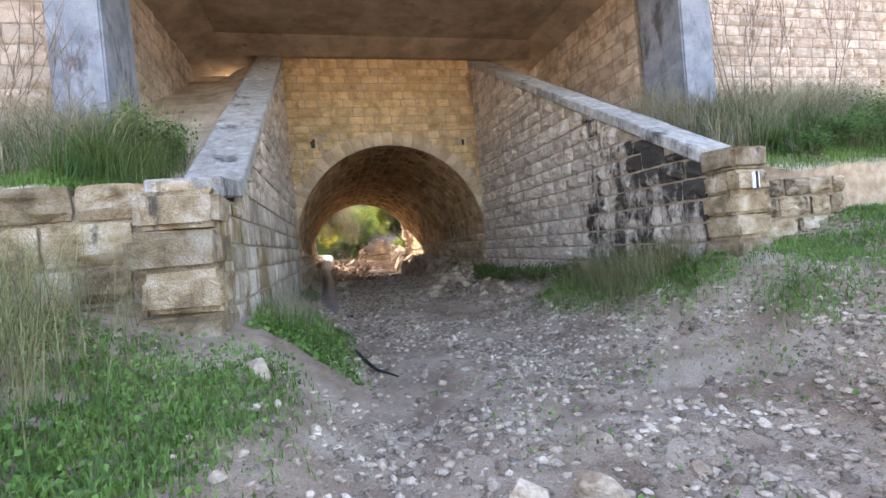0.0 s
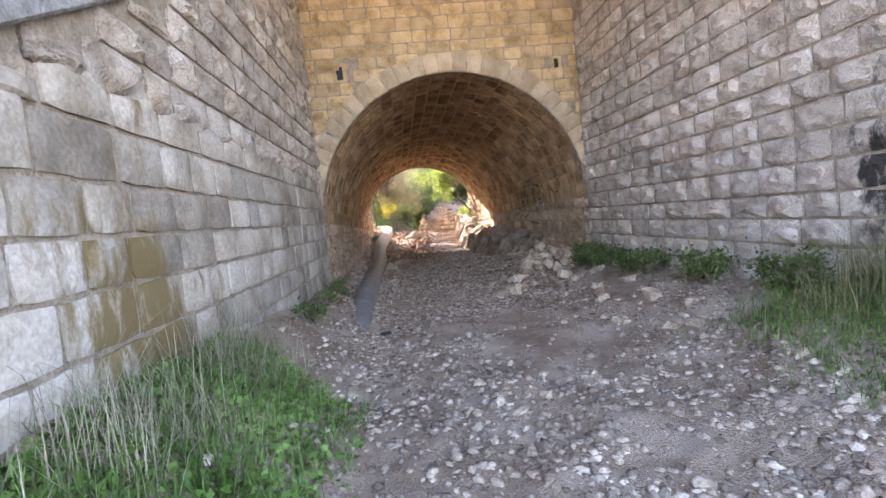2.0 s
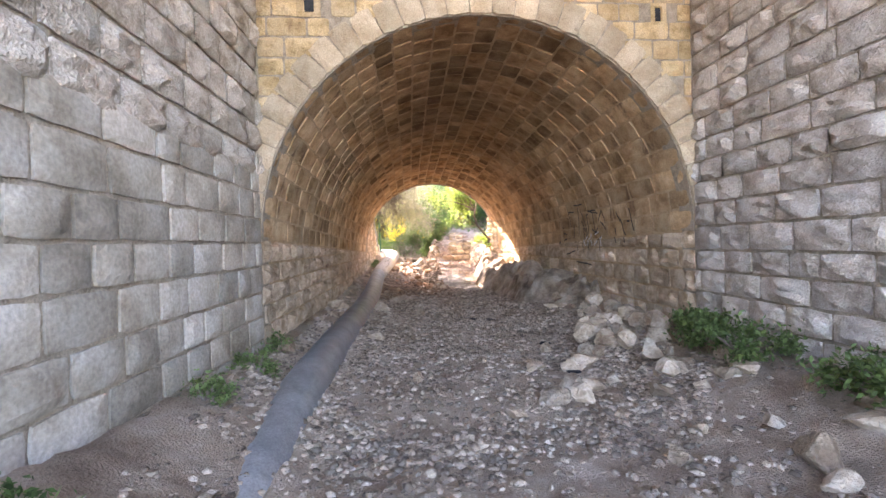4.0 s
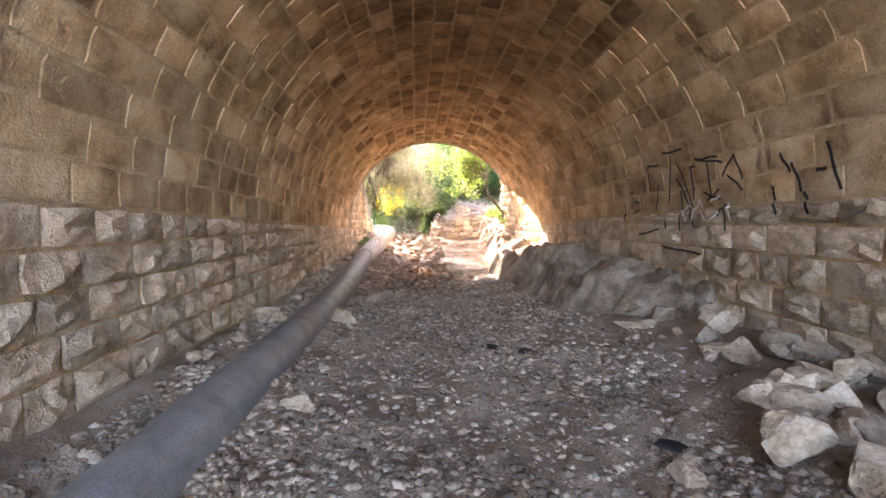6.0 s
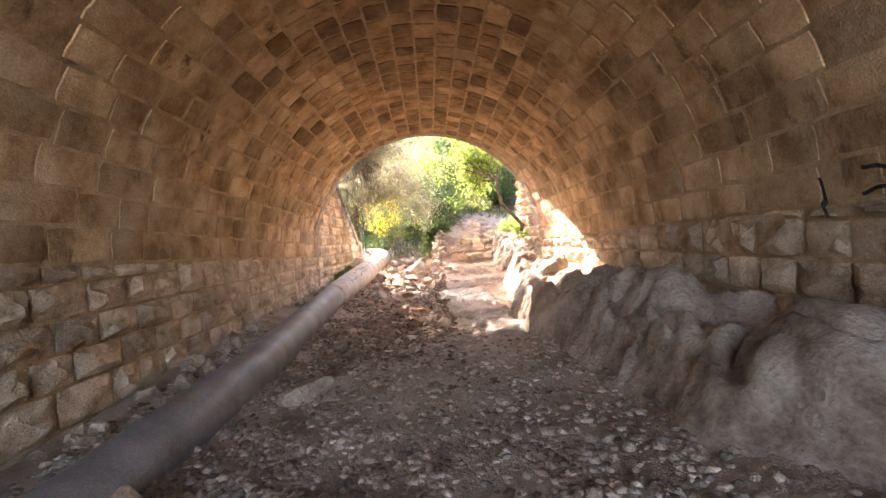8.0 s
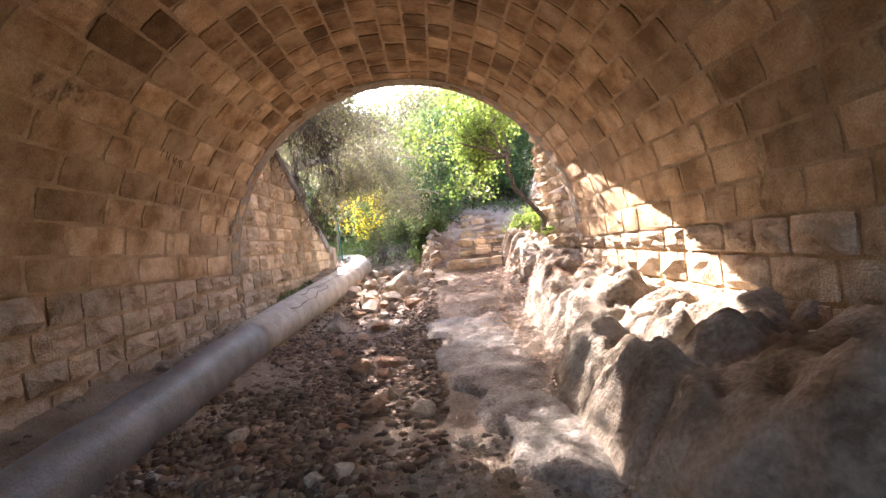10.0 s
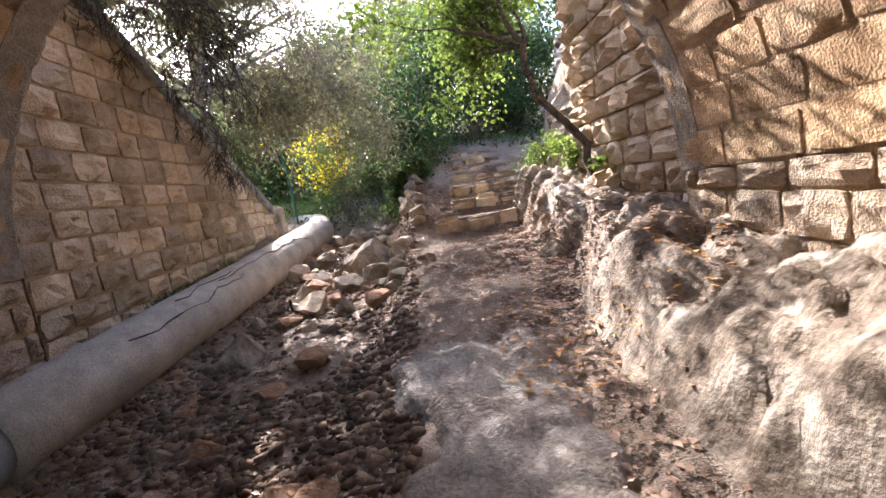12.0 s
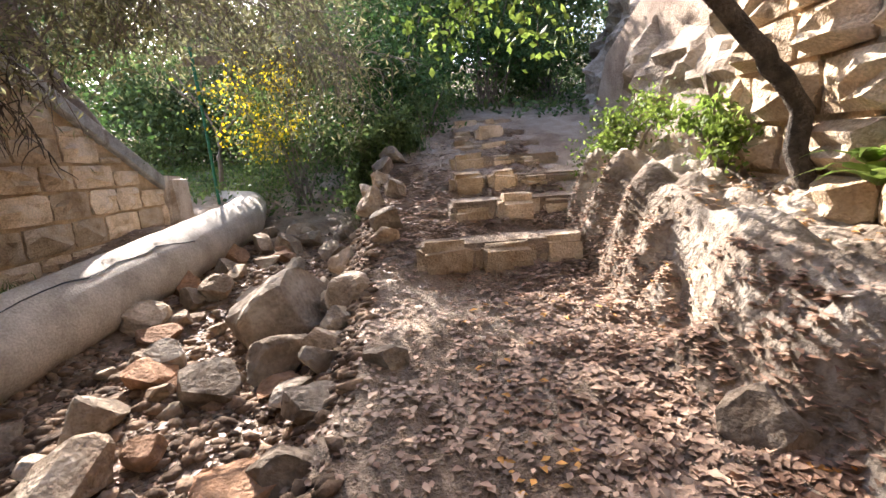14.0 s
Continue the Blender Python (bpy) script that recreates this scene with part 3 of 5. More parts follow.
V, T = sheet(np.linspace(-2.05, XL - 0.58, 9), np.linspace(5.15, 8.8, 20), lambda x, y: cop_l(y) + 0.04 - 1.0 * ss(-1.45, -2.1, x) + 0.02 * fbm(x * 4, y * 4, 90))
thing("apron", fast_mesh("apron", V, T, M_COPING), "smooth dark-streaked stone apron beside the coping", "slab", "structure")
for hx, hz, s in ((-0.14, 4.7, 0.15), (4.43, 4.6, 0.11)):
    hole = tagged(new("drain_hole"), "small square drain opening above the arch", "drain hole", "drain holes")
    v = [(hx - s, YF - 0.045, hz - s * 1.3), (hx + s, YF - 0.045, hz - s * 1.3), (hx + s, YF - 0.045, hz + s * 1.3), (hx - s, YF - 0.045, hz + s * 1.3)]
    v += [(hx - s * 0.45, YF - 0.045, hz - s * 0.9), (hx + s * 0.45, YF - 0.045, hz - s * 0.9), (hx + s * 0.45, YF - 0.045, hz + s * 0.9), (hx - s * 0.45, YF - 0.045, hz + s * 0.9)]
    v += [(p[0], YF - 0.004, p[2]) for p in v[4:8]]
    f = [(i, (i + 1) % 4, 4 + (i + 1) % 4, 4 + i) for i in range(4)] + [(4 + i, 4 + (i + 1) % 4, 8 + (i + 1) % 4, 8 + i) for i in range(4)]
    part("surround", mesh_of("surround", v, f, M_OCHRE), hole)
    # shallow black quad paints the shade of the hole's inside
    part("recess", mesh_of("recess", v[8:12], [(0, 1, 2, 3)], M_BLACK), hole, "black sheet standing in for the shade inside the drain")

# ---- the pipe ----
PIPE = [(0.0, 9.6, -0.18, 0.2), (-0.05, 11.0, 0.0, 0.21), (-0.1, 12.6, 0.12, 0.235), (-0.1, 15, 0.13, 0.245), (-0.06, 18, 0.13, 0.25), (-0.08, 21, 0.18, 0.255), (-0.16, 23.5, 0.28, 0.26), (-0.22, 26, 0.42, 0.26)]
PIPE2 = [(-0.22, 26, 0.42, 0.28), (-0.19, 28, 0.51, 0.31), (-0.1, 30, 0.63, 0.325), (0.04, 32, 0.8, 0.325), (0.12, 34, 0.97, 0.32), (-0.2, 35.3, 1.08, 0.28), (-1.2, 36.4, 1.12, 0.27), (-2.4, 37.5, 1.1, 0.26)]


def dense(rows, n):
    a = np.array(rows)
    t = np.linspace(0, len(rows) - 1, n)
    return np.stack([np.interp(t, np.arange(len(rows)), a[:, k]) for k in range(4)], -1)


pipe = new("drain_pipe")
tagged(pipe, "long grey pipe lying along the passage wall", "pipe")
for nm, rows, material, label in (("pipe_section", PIPE, M_PIPE, "dark grey ribbed pipe"), ("pipe_section", PIPE2, M_PIPE2, "dusty cracked concrete pipe")):
    d = dense(rows, 60)
    v, f = tube(d[:, :3], d[:, 3] + 0.004 * np.sin(np.arange(60) * 2.1), 24)
    part(nm, mesh_of(nm, v, f, material, True), pipe, label)
for k in range(0, 9, 2):
    d = dense(PIPE, 200)
    j = 30 + k * 18
    v, f = tube(d[j:j + 2, :3], d[j:j + 2, 3] + 0.005, 24, False)
    part("collar", mesh_of("collar", v, f, M_PIPE, True), pipe)
# cracks on the concrete length
d = dense(PIPE2, 240)


def on_pipe(i, w):
    p = d[min(int(i), 239)]
    return Vector((p[0] + math.sin(w) * (p[3] + 0.004), p[1], p[2] + math.cos(w) * (p[3] + 0.004)))


for k, (i0, w0, run) in enumerate(((50, 0.4, 55), (20, 0.9, 40), (36, 0.2, 22))):
    rnd = random.Random(k)
    pts, w = [], w0
    for i in range(i0, i0 + run, 3):
        w += rnd.uniform(-0.16, 0.16)
        pts.append(on_pipe(i, w))
    v, f = tube(pts, [0.007 * rnd.uniform(0.4, 1.3) for _ in pts], 4)
    part("crack", mesh_of("crack", v, f, M_BLACK), pipe, "dark jagged crack")

# ---- stone steps ----
steps = new("stone_steps")
tagged(steps, "rustic flight of rough stone steps up the bank", "steps")
rnd = random.Random(5)
for k in range(7):
    y = 30.45 + 0.72 * k
    z = 1.02 + (0.26 if k else 0) + 0.2 * max(k - 1, 0)
    x0, x1 = 2.75 + 0.07 * k + 0.25 * (k > 0), 4.35 - 0.03 * k
    tread = part("tread", rough_block("tread", x0, x1 + 0.3, y + 0.06, y + 0.95, z - 0.32, z - 0.03, M_SOIL, k, 0.03), steps, "trodden earth tread")
    x = x0
    while x < x1 - 0.1:
        l = min(rnd.uniform(0.3, 0.55), x1 - x + 0.05)
        part("edge_stone", rough_block("edge_stone", x, x + l - 0.03, y - 0.03 + rnd.uniform(-0.04, 0.04), y + 0.24, z - 0.3, z + rnd.uniform(-0.06, 0.03), M_EXITST, rnd.randint(0, 999), 0.06), steps)
        x += l


# ---- loose rocks ----
def rock_mesh(name, seed, material=M_LOOSE, sub=2, cuts=13):
    rnd = random.Random(seed)
    bm = bmesh.new()
    bmesh.ops.create_icosphere(bm, subdivisions=sub, radius=0.5)
    planes = []
    for _ in range(cuts):
        n = Vector((rnd.gauss(0, 1), rnd.gauss(0, 1), rnd.gauss(0, 1))).normalized()
        planes.append((n, rnd.uniform(0.2, 0.38)))
    for q in bm.verts:
        for n, d in planes:
            e = q.co.dot(n) - d
            if e > 0:
                q.co -= n * e
        q.co *= 1 + 0.09 * noise.noise(q.co * 5 + Vector((seed, 0, 0)))
    me = bpy.data.meshes.new(name)
    bm.to_mesh(me)
    bm.free()
    me.materials.append(material)
    return me


ROCKS = [rock_mesh("rock", s, M_LOOSE, 3) for s in range(8)]
M_RED = mat("reddish_rock", [(0.24, 0.13, 0.07), (0.42, 0.25, 0.15)], 4, bump=0.7, fine=30, rand=0.2)
REDS = [rock_mesh("rock", 40 + s, M_RED, 3) for s in range(3)]
DARKS = [rock_mesh("rock", 60 + s, M_ROCK, 3, 12) for s in range(4)]


def rock(x, y, size, seed, meshes=None, flat=0.65, sink=0.3, label="pale angular limestone rock lying on the gravel", zf=None):
    rnd = random.Random(seed * 13 + 5)
    h = size * flat
    z = (zf(x, y) if zf else gz(x, y)) + h * (0.5 - sink) * 0.8
    m = pose(x, y, z, rnd.uniform(-12, 12), rnd.uniform(-12, 12), rnd.uniform(0, 360)) @ Matrix.Diagonal((size * rnd.uniform(0.95, 1.25), size * rnd.uniform(0.75, 1), h, 1))
    me = rnd.choice(meshes or ROCKS)
    return thing("rock", me, label, "rock", group="loose rocks", m=m)


for i, (x, y, s, fl) in enumerate([(-0.6, 3.7, 0.36, 0.55), (0.98, 2.4, 0.34, 0.5), (1.33, 2.25, 0.3, 0.7), (1.84, 4.5, 0.18, 0.6), (1.42, 7.2, 0.16, 0.6), (0.45, 6.0, 0.26, 0.5), (3.6, 8.3, 0.3, 0.7),
                                   (3.45, 8.5, 0.34, 0.4), (2.0, 11.9, 0.3, 0.6), (2.72, 12.4, 0.5, 0.6), (2.45, 12.15, 0.42, 0.5), (2.56, 13.2, 0.42, 0.5), (3.0, 14.2, 0.32, 0.75), (3.77, 13.6, 0.42, 0.6),
                                   (3.86, 12.4, 0.5, 0.55), (4.1, 12.0, 0.4, 0.6), (4.5, 15.2, 0.4, 0.6), (4.1, 15.6, 0.4, 0.6), (4.05, 17.0, 0.75, 0.3), (-0.6, 17.9, 0.55, 0.75), (1.26, 17.6, 0.34, 0.9), (3.9, 9.6, 0.32, 0.7), (3.5, 10.2, 0.26, 0.7), (4.1, 10.6, 0.38, 0.6), (3.2, 9.2, 0.3, 0.5), (2.9, 10.8, 0.26, 0.8), (3.9, 8.8, 0.24, 0.7),
                                   (2.6, 19.7, 0.25, 0.6), (0.47, 15.4, 0.34, 0.5), (1.1, 12.95, 0.22, 0.6), (0.72, 20.4, 0.65, 0.5), (0.98, 20.2, 0.3, 0.6), (2.0, 20.1, 0.25, 0.6), (0.38, 18.2, 0.5, 0.8), (0.5, 18.0, 0.24, 0.6)]):
    rock(x, y, s, i, flat=fl)
for i, (x, y, s) in enumerate([(1.42, 25.4, 0.36), (1.67, 25.7, 0.28), (1.7, 25.2, 0.22), (1.4, 27.4, 0.42), (1.15, 27.0, 0.26), (1.75, 23.9, 0.3)]):
    rock(x, y, s, 100 + i, REDS, 0.75, 0.2, "rounded reddish-brown rock in the stream bed")
for i, (x, y, s) in enumerate([(0.63, 27.8, 0.75), (1.6, 30.6, 1.25), (2.15, 29.2, 0.45), (2.1, 28.8, 0.5), (4.42, 28.3, 0.6), (4.1, 28.55, 0.42), (1.9, 30.1, 0.4), (1.0, 33.4, 0.6), (2.0, 29.6, 0.35)]):
    rock(x, y, s, 120 + i, DARKS, 0.7, 0.3, "dark weathered boulder beside the path")
for i, (x, y, s) in enumerate([(1.05, 29.0, 0.6), (0.72, 31.6, 0.5), (0.6, 31.0, 0.36), (0.75, 30.2, 0.3), (0.9, 32.5, 0.45), (1.3, 32.3, 0.4), (1.6, 32.8, 0.4)]):
    rock(x, y, s, 140 + i, None, 0.7, 0.25, "pale angular boulder in the dry stream bed")
rnd = random.Random(77)
for i in range(72):
    y = rnd.gauss(14.1, 1.4)
    rock(rnd.uniform(min(2.6 + 0.6 * max(0, y - 12.8), 4.2), 4.7), y, rnd.uniform(0.14, 0.44), 200 + i, flat=0.8, sink=0.15)
for i in range(42):
    y = rnd.uniform(22.5, 33.5)
    rock(rnd.uniform(0.3, 2.2), y, rnd.uniform(0.1, 0.34), 300 + i, rnd.choice((None, None, REDS)), label="angular stone in the dry stream bed")
for i in range(46):
    y = rnd.uniform(28.6, 34.0)
    rock(rnd.uniform(0.35, 2.0), y, rnd.uniform(0.22, 0.55), 560 + i, rnd.choice((None, None, DARKS, REDS)), 0.8, 0.2, "angular tan boulder heaped in the stream bed")
for i in range(16):
    rock(rnd.uniform(1.95, 2.6), 29.4 + 0.26 * i, rnd.uniform(0.26, 0.5), 620 + i, rnd.choice((None, DARKS)), 0.85, 0.25, "rough stone holding the edge of the path")
for i in range(56):
    rock(XL + rnd.uniform(0.12, 0.3), rnd.uniform(12, 28), rnd.uniform(0.1, 0.36), 400 + i, label="pale stone lying between pipe and wall")
for i in range(40):
    rock(rnd.uniform(0.3, 3.6), rnd.uniform(2, 23), rnd.uniform(0.06, 0.18), 450 + i, label="pale stone lying on the gravel")

# trail mark on a boulder near the pipe
mark = thing("trail_mark", mesh_of("trail_mark", *tube([(0.86, 28.75, gz(0.95, 28.9) + 0.27), (0.88, 28.72, gz(0.95, 28.9) + 0.12)], [0.02, 0.02], 6), M_BLACK), "dark painted stroke on a pale boulder", "paint mark")


# ---- cliff beyond the retaining wall ----
def cliff():
    ny, nz = 70, 60
    v, f = [], []
    for i in range(ny):
        y = 29.6 + 9.0 * i / (ny - 1)
        for j in range(nz):
            z = 0.3 + 5.2 * j / (nz - 1)
            base = 5.0 + 0.06 * max(0, y - 31) ** 1.5 + 0.22 * (z - 1.2) * (0.3 + 0.1 * (y - 29.6))
            ledge = 0.25 * math.floor((z + 0.3 * noise.noise(Vector((y * 0.6, z * 0.5, 3)))) * 1.6) / 1.6
            n = 0.45 * noise.fractal(Vector((y * 0.9, z * 1.1, 7)), 0.9, 2.1, 5) + 0.2 * abs(noise.noise(Vector((y * 2.3, z * 2.6, 1))))
            v.append((base + n + ledge * 0.6, y + 0.2 * noise.noise(Vector((y * 2, z * 2, 9))), z))
    for i in range(ny - 1):
        for j in range(nz - 1):
            a = i * nz + j
            f.append((a, a + nz, a + nz + 1, a + 1))
    return mesh_of("cliff", v, f, M_ROCK)


thing("rock_face", cliff(), "craggy sunlit limestone rock face above the steps", "rock face", "structure")


# ---- plants ----
def leaves_mesh(name, centres, sizes, material, seed, droop=0.3, aspect=0.5):
    """Small pointed leaves, one rhombus bent along its rib each."""
    rng = np.random.default_rng(seed)
    c = np.asarray(centres, float)
    n = len(c)
    d = rng.normal(size=(n, 3))
    d[:, 2] -= droop
    d /= np.linalg.norm(d, axis=1, keepdims=True)
    s = np.cross(d, rng.normal(size=(n, 3)))
    s /= np.linalg.norm(s, axis=1, keepdims=True) + 1e-9
    up = np.cross(d, s)
    L = np.asarray(sizes)[:, None] * np.ones((n, 1))
    v = np.stack([c - d * L * 0.5, c + s * L * aspect * 0.5 + up * L * 0.08, c + d * L * 0.5, c - s * L * aspect * 0.5 + up * L * 0.08], 1).reshape(-1, 3)
    i = np.arange(n)[:, None] * 4
    return fast_mesh(name, v, np.concatenate([i + [0, 1, 2], i + [0, 2, 3]]), material)


def grow(start, way, length, radius, depth, rnd, out, tips, spread=0.7, lift=0.1, kids=3, bend=0.25, sag=0.0):
    """A limb and its branches; out takes tubes, tips the points of the twigs."""
    pts, rad = [Vector(start)], [radius]
    d = Vector(way).normalized()
    n = 5
    for i in range(n):
        d = (d + Vector((rnd.gauss(0, bend), rnd.gauss(0, bend), rnd.gauss(0, bend) + lift - sag * i)) * 0.5).normalized()
        pts.append(pts[-1] + d * length / n)
        rad.append(radius * (1 - 0.6 * (i + 1) / n))
    out.append(tube(pts, rad, 7 if radius > 0.03 else 4 if radius > 0.01 else 3, False))
    if depth <= 0:
        tips += [tuple(p) for p in pts[2:]]
        return pts
    for k in range(kids):
        j = rnd.randint(2, n)
        w = (d + Vector((rnd.gauss(0, spread), rnd.gauss(0, spread), rnd.gauss(0, spread)))).normalized()
        grow(pts[j], w, length * rnd.uniform(0.5, 0.8), max(rad[j] * 0.7, 0.006), depth - 1, rnd, out, tips, spread, lift, kids, bend, sag)
    return pts


def tree(name, limbs, label, bark, leaf, per_tip, leaf_size, seed, blur=0.15, trunk=None, aspect=0.5, category="tree"):
    rnd = random.Random(seed)
    rng = np.random.default_rng(seed)
    root = new(name)
    tagged(root, label, category)
    out, tips = [], []
    if trunk:
        pts, r0, r1 = trunk
        ts = np.linspace(0, len(pts) - 1, 16)
        a = np.array(pts, float)
        p = np.stack([np.interp(ts, np.arange(len(pts)), a[:, k]) for k in range(3)], -1)
        p[1:-1] += rng.normal(size=(14, 3)) * 0.02
        part("trunk", mesh_of("trunk", *tube(p, np.linspace(r0, r1, 16), 12), bark, True), root)
    for start, way, length, radius, depth, kw in limbs:
        grow(start, way, length, radius, depth, rnd, out, tips, **kw)
    part("branch", mesh_of("branch", *join(out), bark), root, kind="stuff")
    if per_tip:
        c = np.repeat(np.array(tips), per_tip, 0)
        c = c + rng.normal(size=c.shape) * blur
        part("crown", leaves_mesh("crown", c, rng.uniform(0.6, 1.3, len(c)) * leaf_size, leaf, seed, aspect=aspect), root, kind="stuff")
    return root


# leaning carob-like tree by the rock face
tree("leaning_tree", [((4.3, 29.7, 3.2), w, l, 0.045, 3, dict(kids=4, spread=0.6, lift=0.12)) for w, l in (((-0.5, 0.2, 0.9), 1.1), ((-0.9, 0.5, 0.5), 1.2), ((-0.2, 1.0, 0.5), 1.2), ((0.1, 0.9, 0.9), 1.1), ((-0.9, 1.0, 0.2), 1.0))],
     "small leaning tree with dark curved trunk and bright green leaves", M_BARK, M_BRIGHT, 7, 0.085, 3, 0.15, ([(5.02, 29.5, 0.9), (4.95, 29.5, 1.5), (4.77, 29.5, 1.98), (4.62, 29.5, 2.12), (4.34, 29.55, 2.45), (4.28, 29.6, 2.8), (4.3, 29.7, 3.3)], 0.062, 0.042), 0.6)
# bare drooping tree over the west wing wall
droop = dict(kids=5, spread=0.5, sag=0.12, lift=0.04)
airy = dict(kids=4, spread=0.7, lift=0.06)
loose = dict(kids=4, spread=0.6, sag=0.05, lift=0.08)
tree("bare_tree", [((-1.05, 32, 3.8), (1, 0.1, 0.35), 1.9, 0.05, 4, droop), ((-1.1, 32, 3.9), (0.8, 0.6, 0.6), 2.0, 0.06, 4, loose), ((-1.1, 32, 3.9), (0.2, -0.7, 0.8), 2.4, 0.06, 4, droop), ((-1.1, 32, 3.9), (0.6, 0.9, 0.7), 2.4, 0.06, 4, loose),
                   ((-1.1, 32, 3.9), (0.4, 0.4, 1.2), 3.2, 0.07, 4, loose), ((-1.1, 32, 3.9), (-0.1, 1.0, 1.0), 3.6, 0.07, 4, loose), ((-1.2, 31.2, 4.3), (0.8, -0.2, 0.1), 1.6, 0.04, 4, droop), ((-1.2, 30.0, 4.6), (0.9, 0.1, 0.1), 1.3, 0.035, 4, droop),
                   ((-1.2, 29.2, 4.9), (0.9, 0.2, 0.0), 1.2, 0.035, 4, droop), ((-1.1, 32.2, 3.9), (0.1, 1.0, 0.5), 3.4, 0.06, 4, loose), ((-1.1, 32, 3.9), (-0.6, 0.8, 0.9), 3.0, 0.06, 4, loose),
                   *[((-1.0, 33.0, 5.3), w, l, 0.06, 4, airy) for w, l in (((-0.5, 0.9, 0.2), 2.6), ((-0.9, 0.3, 0.2), 2.8), ((-0.9, -0.3, 0.4), 2.4), ((-0.3, 0.6, 0.7), 2.2), ((0.35, -0.5, 1.2), 2.8), ((0.6, -0.1, 1.1), 2.6))],
                   *[((-1.1, 32, 3.9), w, 1.7, 0.05, 4, airy) for w in ((-0.4, 0.4, 0.0), (-0.6, -0.2, 0.1), (0.1, 0.6, 0.1), (-0.1, -0.5, 0.1))]],
     "half-bare tree with drooping grey-brown twigs over the wall", M_TWIG, M_OLIVE, 2, 0.08, 6, 0.13, ([(-0.98, 33.5, 1.6), (-0.98, 32.4, 2.7), (-1.0, 32, 3.4), (-1.1, 32, 4.0), (-1.0, 33.0, 5.4)], 0.11, 0.06), 0.22)
# brown brush hanging over the coping beside the arch
tree("hanging_brush", [((-1.1, y, cop_exit(y) + 0.05), (0.8, 0.25 * math.sin(5 * y), 0.35), 1.0, 0.022, 4, dict(kids=4, spread=0.55, sag=0.2, lift=0.02, bend=0.35)) for y in (27.7, 28.1, 28.5, 28.9, 29.3, 29.8, 30.4)],
     "tangled dark brown brush hanging over the coping", M_BARK, M_OLIVE, 0, 0.05, 14, category="shrub")
# thin twin-stemmed tree by the green post
tree("slender_tree", [((-0.95, 36.3, 2.4), w, 1.6, 0.03, 3, dict(kids=3, spread=0.5)) for w in ((0.3, 0, 1), (-0.4, 0.2, 1), (0.5, 0.4, 0.8))], "slender pale-barked tree with sparse twigs", M_TWIG, M_OLIVE, 2, 0.05, 8, 0.2,
     ([(-0.95, 36.2, 0.9), (-0.98, 36.2, 1.6), (-0.95, 36.3, 2.5)], 0.05, 0.035))


def bush(name, x, y, w, h, label, leaf, count, size, seed, z=None, lobes=9, blossom=None, aspect=0.5, depth=None, bark=M_TWIG):
    """Stems with leaves gathered in uneven lobes."""
    rnd, rng = random.Random(seed), np.random.default_rng(seed)
    z = gz(x, y) - 0.05 if z is None else z
    root = new(name)
    tagged(root, label, "shrub")
    dp = depth or w
    cs, out = [], []
    for k in range(lobes):
        c = np.array([x + rnd.uniform(-0.42, 0.42) * w, y + rnd.uniform(-0.42, 0.42) * dp, z + h * rnd.uniform(0.18, 0.85)])
        r = rnd.uniform(0.16, 0.3) * min(w, h)
        n = int(count / lobes)
        d = rng.normal(size=(n, 3))
        cs.append(c + d * (r * rng.uniform(0.3, 0.95, (n, 1))) * [1, 1, 0.85])
        foot = (x + rnd.uniform(-0.1, 0.1) * w, y + rnd.uniform(-0.1, 0.1) * dp, z)
        out.append(tube([foot, tuple(np.array(foot) * 0.4 + c * 0.6 + [0, 0, 0.1 * h]), tuple(c)], [0.02, 0.013, 0.006], 5, False))
    part("stem", mesh_of("stem", *join(out), bark), root, kind="stuff")
    c = np.concatenate(cs)
    part("foliage", leaves_mesh("foliage", c, rng.uniform(0.6, 1.3, len(c)) * size, leaf, seed, aspect=aspect), root, kind="stuff")
    if blossom:
        b = c[(c[:, 2] > z + h * 0.3) & (vnoise(c[:, 0] * 3, c[:, 2] * 3, 4) > -0.05)]
        b = b[rng.permutation(len(b))[:blossom]] + [0, -0.1, 0.03]
        part("blossom", leaves_mesh("blossom", b, rng.uniform(0.5, 1.2, len(b)) * 0.07, M_YELLOW, seed + 1, aspect=0.9), root, "bright yellow flowers", kind="stuff")
    return root


bush("flowering_shrub", 0.6, 36.0, 1.9, 2.7, "green shrub covered in bright yellow flowers", M_LEAF, 6500, 0.07, 21, blossom=1300, lobes=14)
bush("flowering_shrub", 1.6, 36.6, 1.3, 2.0, "green shrub with a few yellow flowers", M_LEAF, 6000, 0.08, 22, blossom=500, lobes=10)
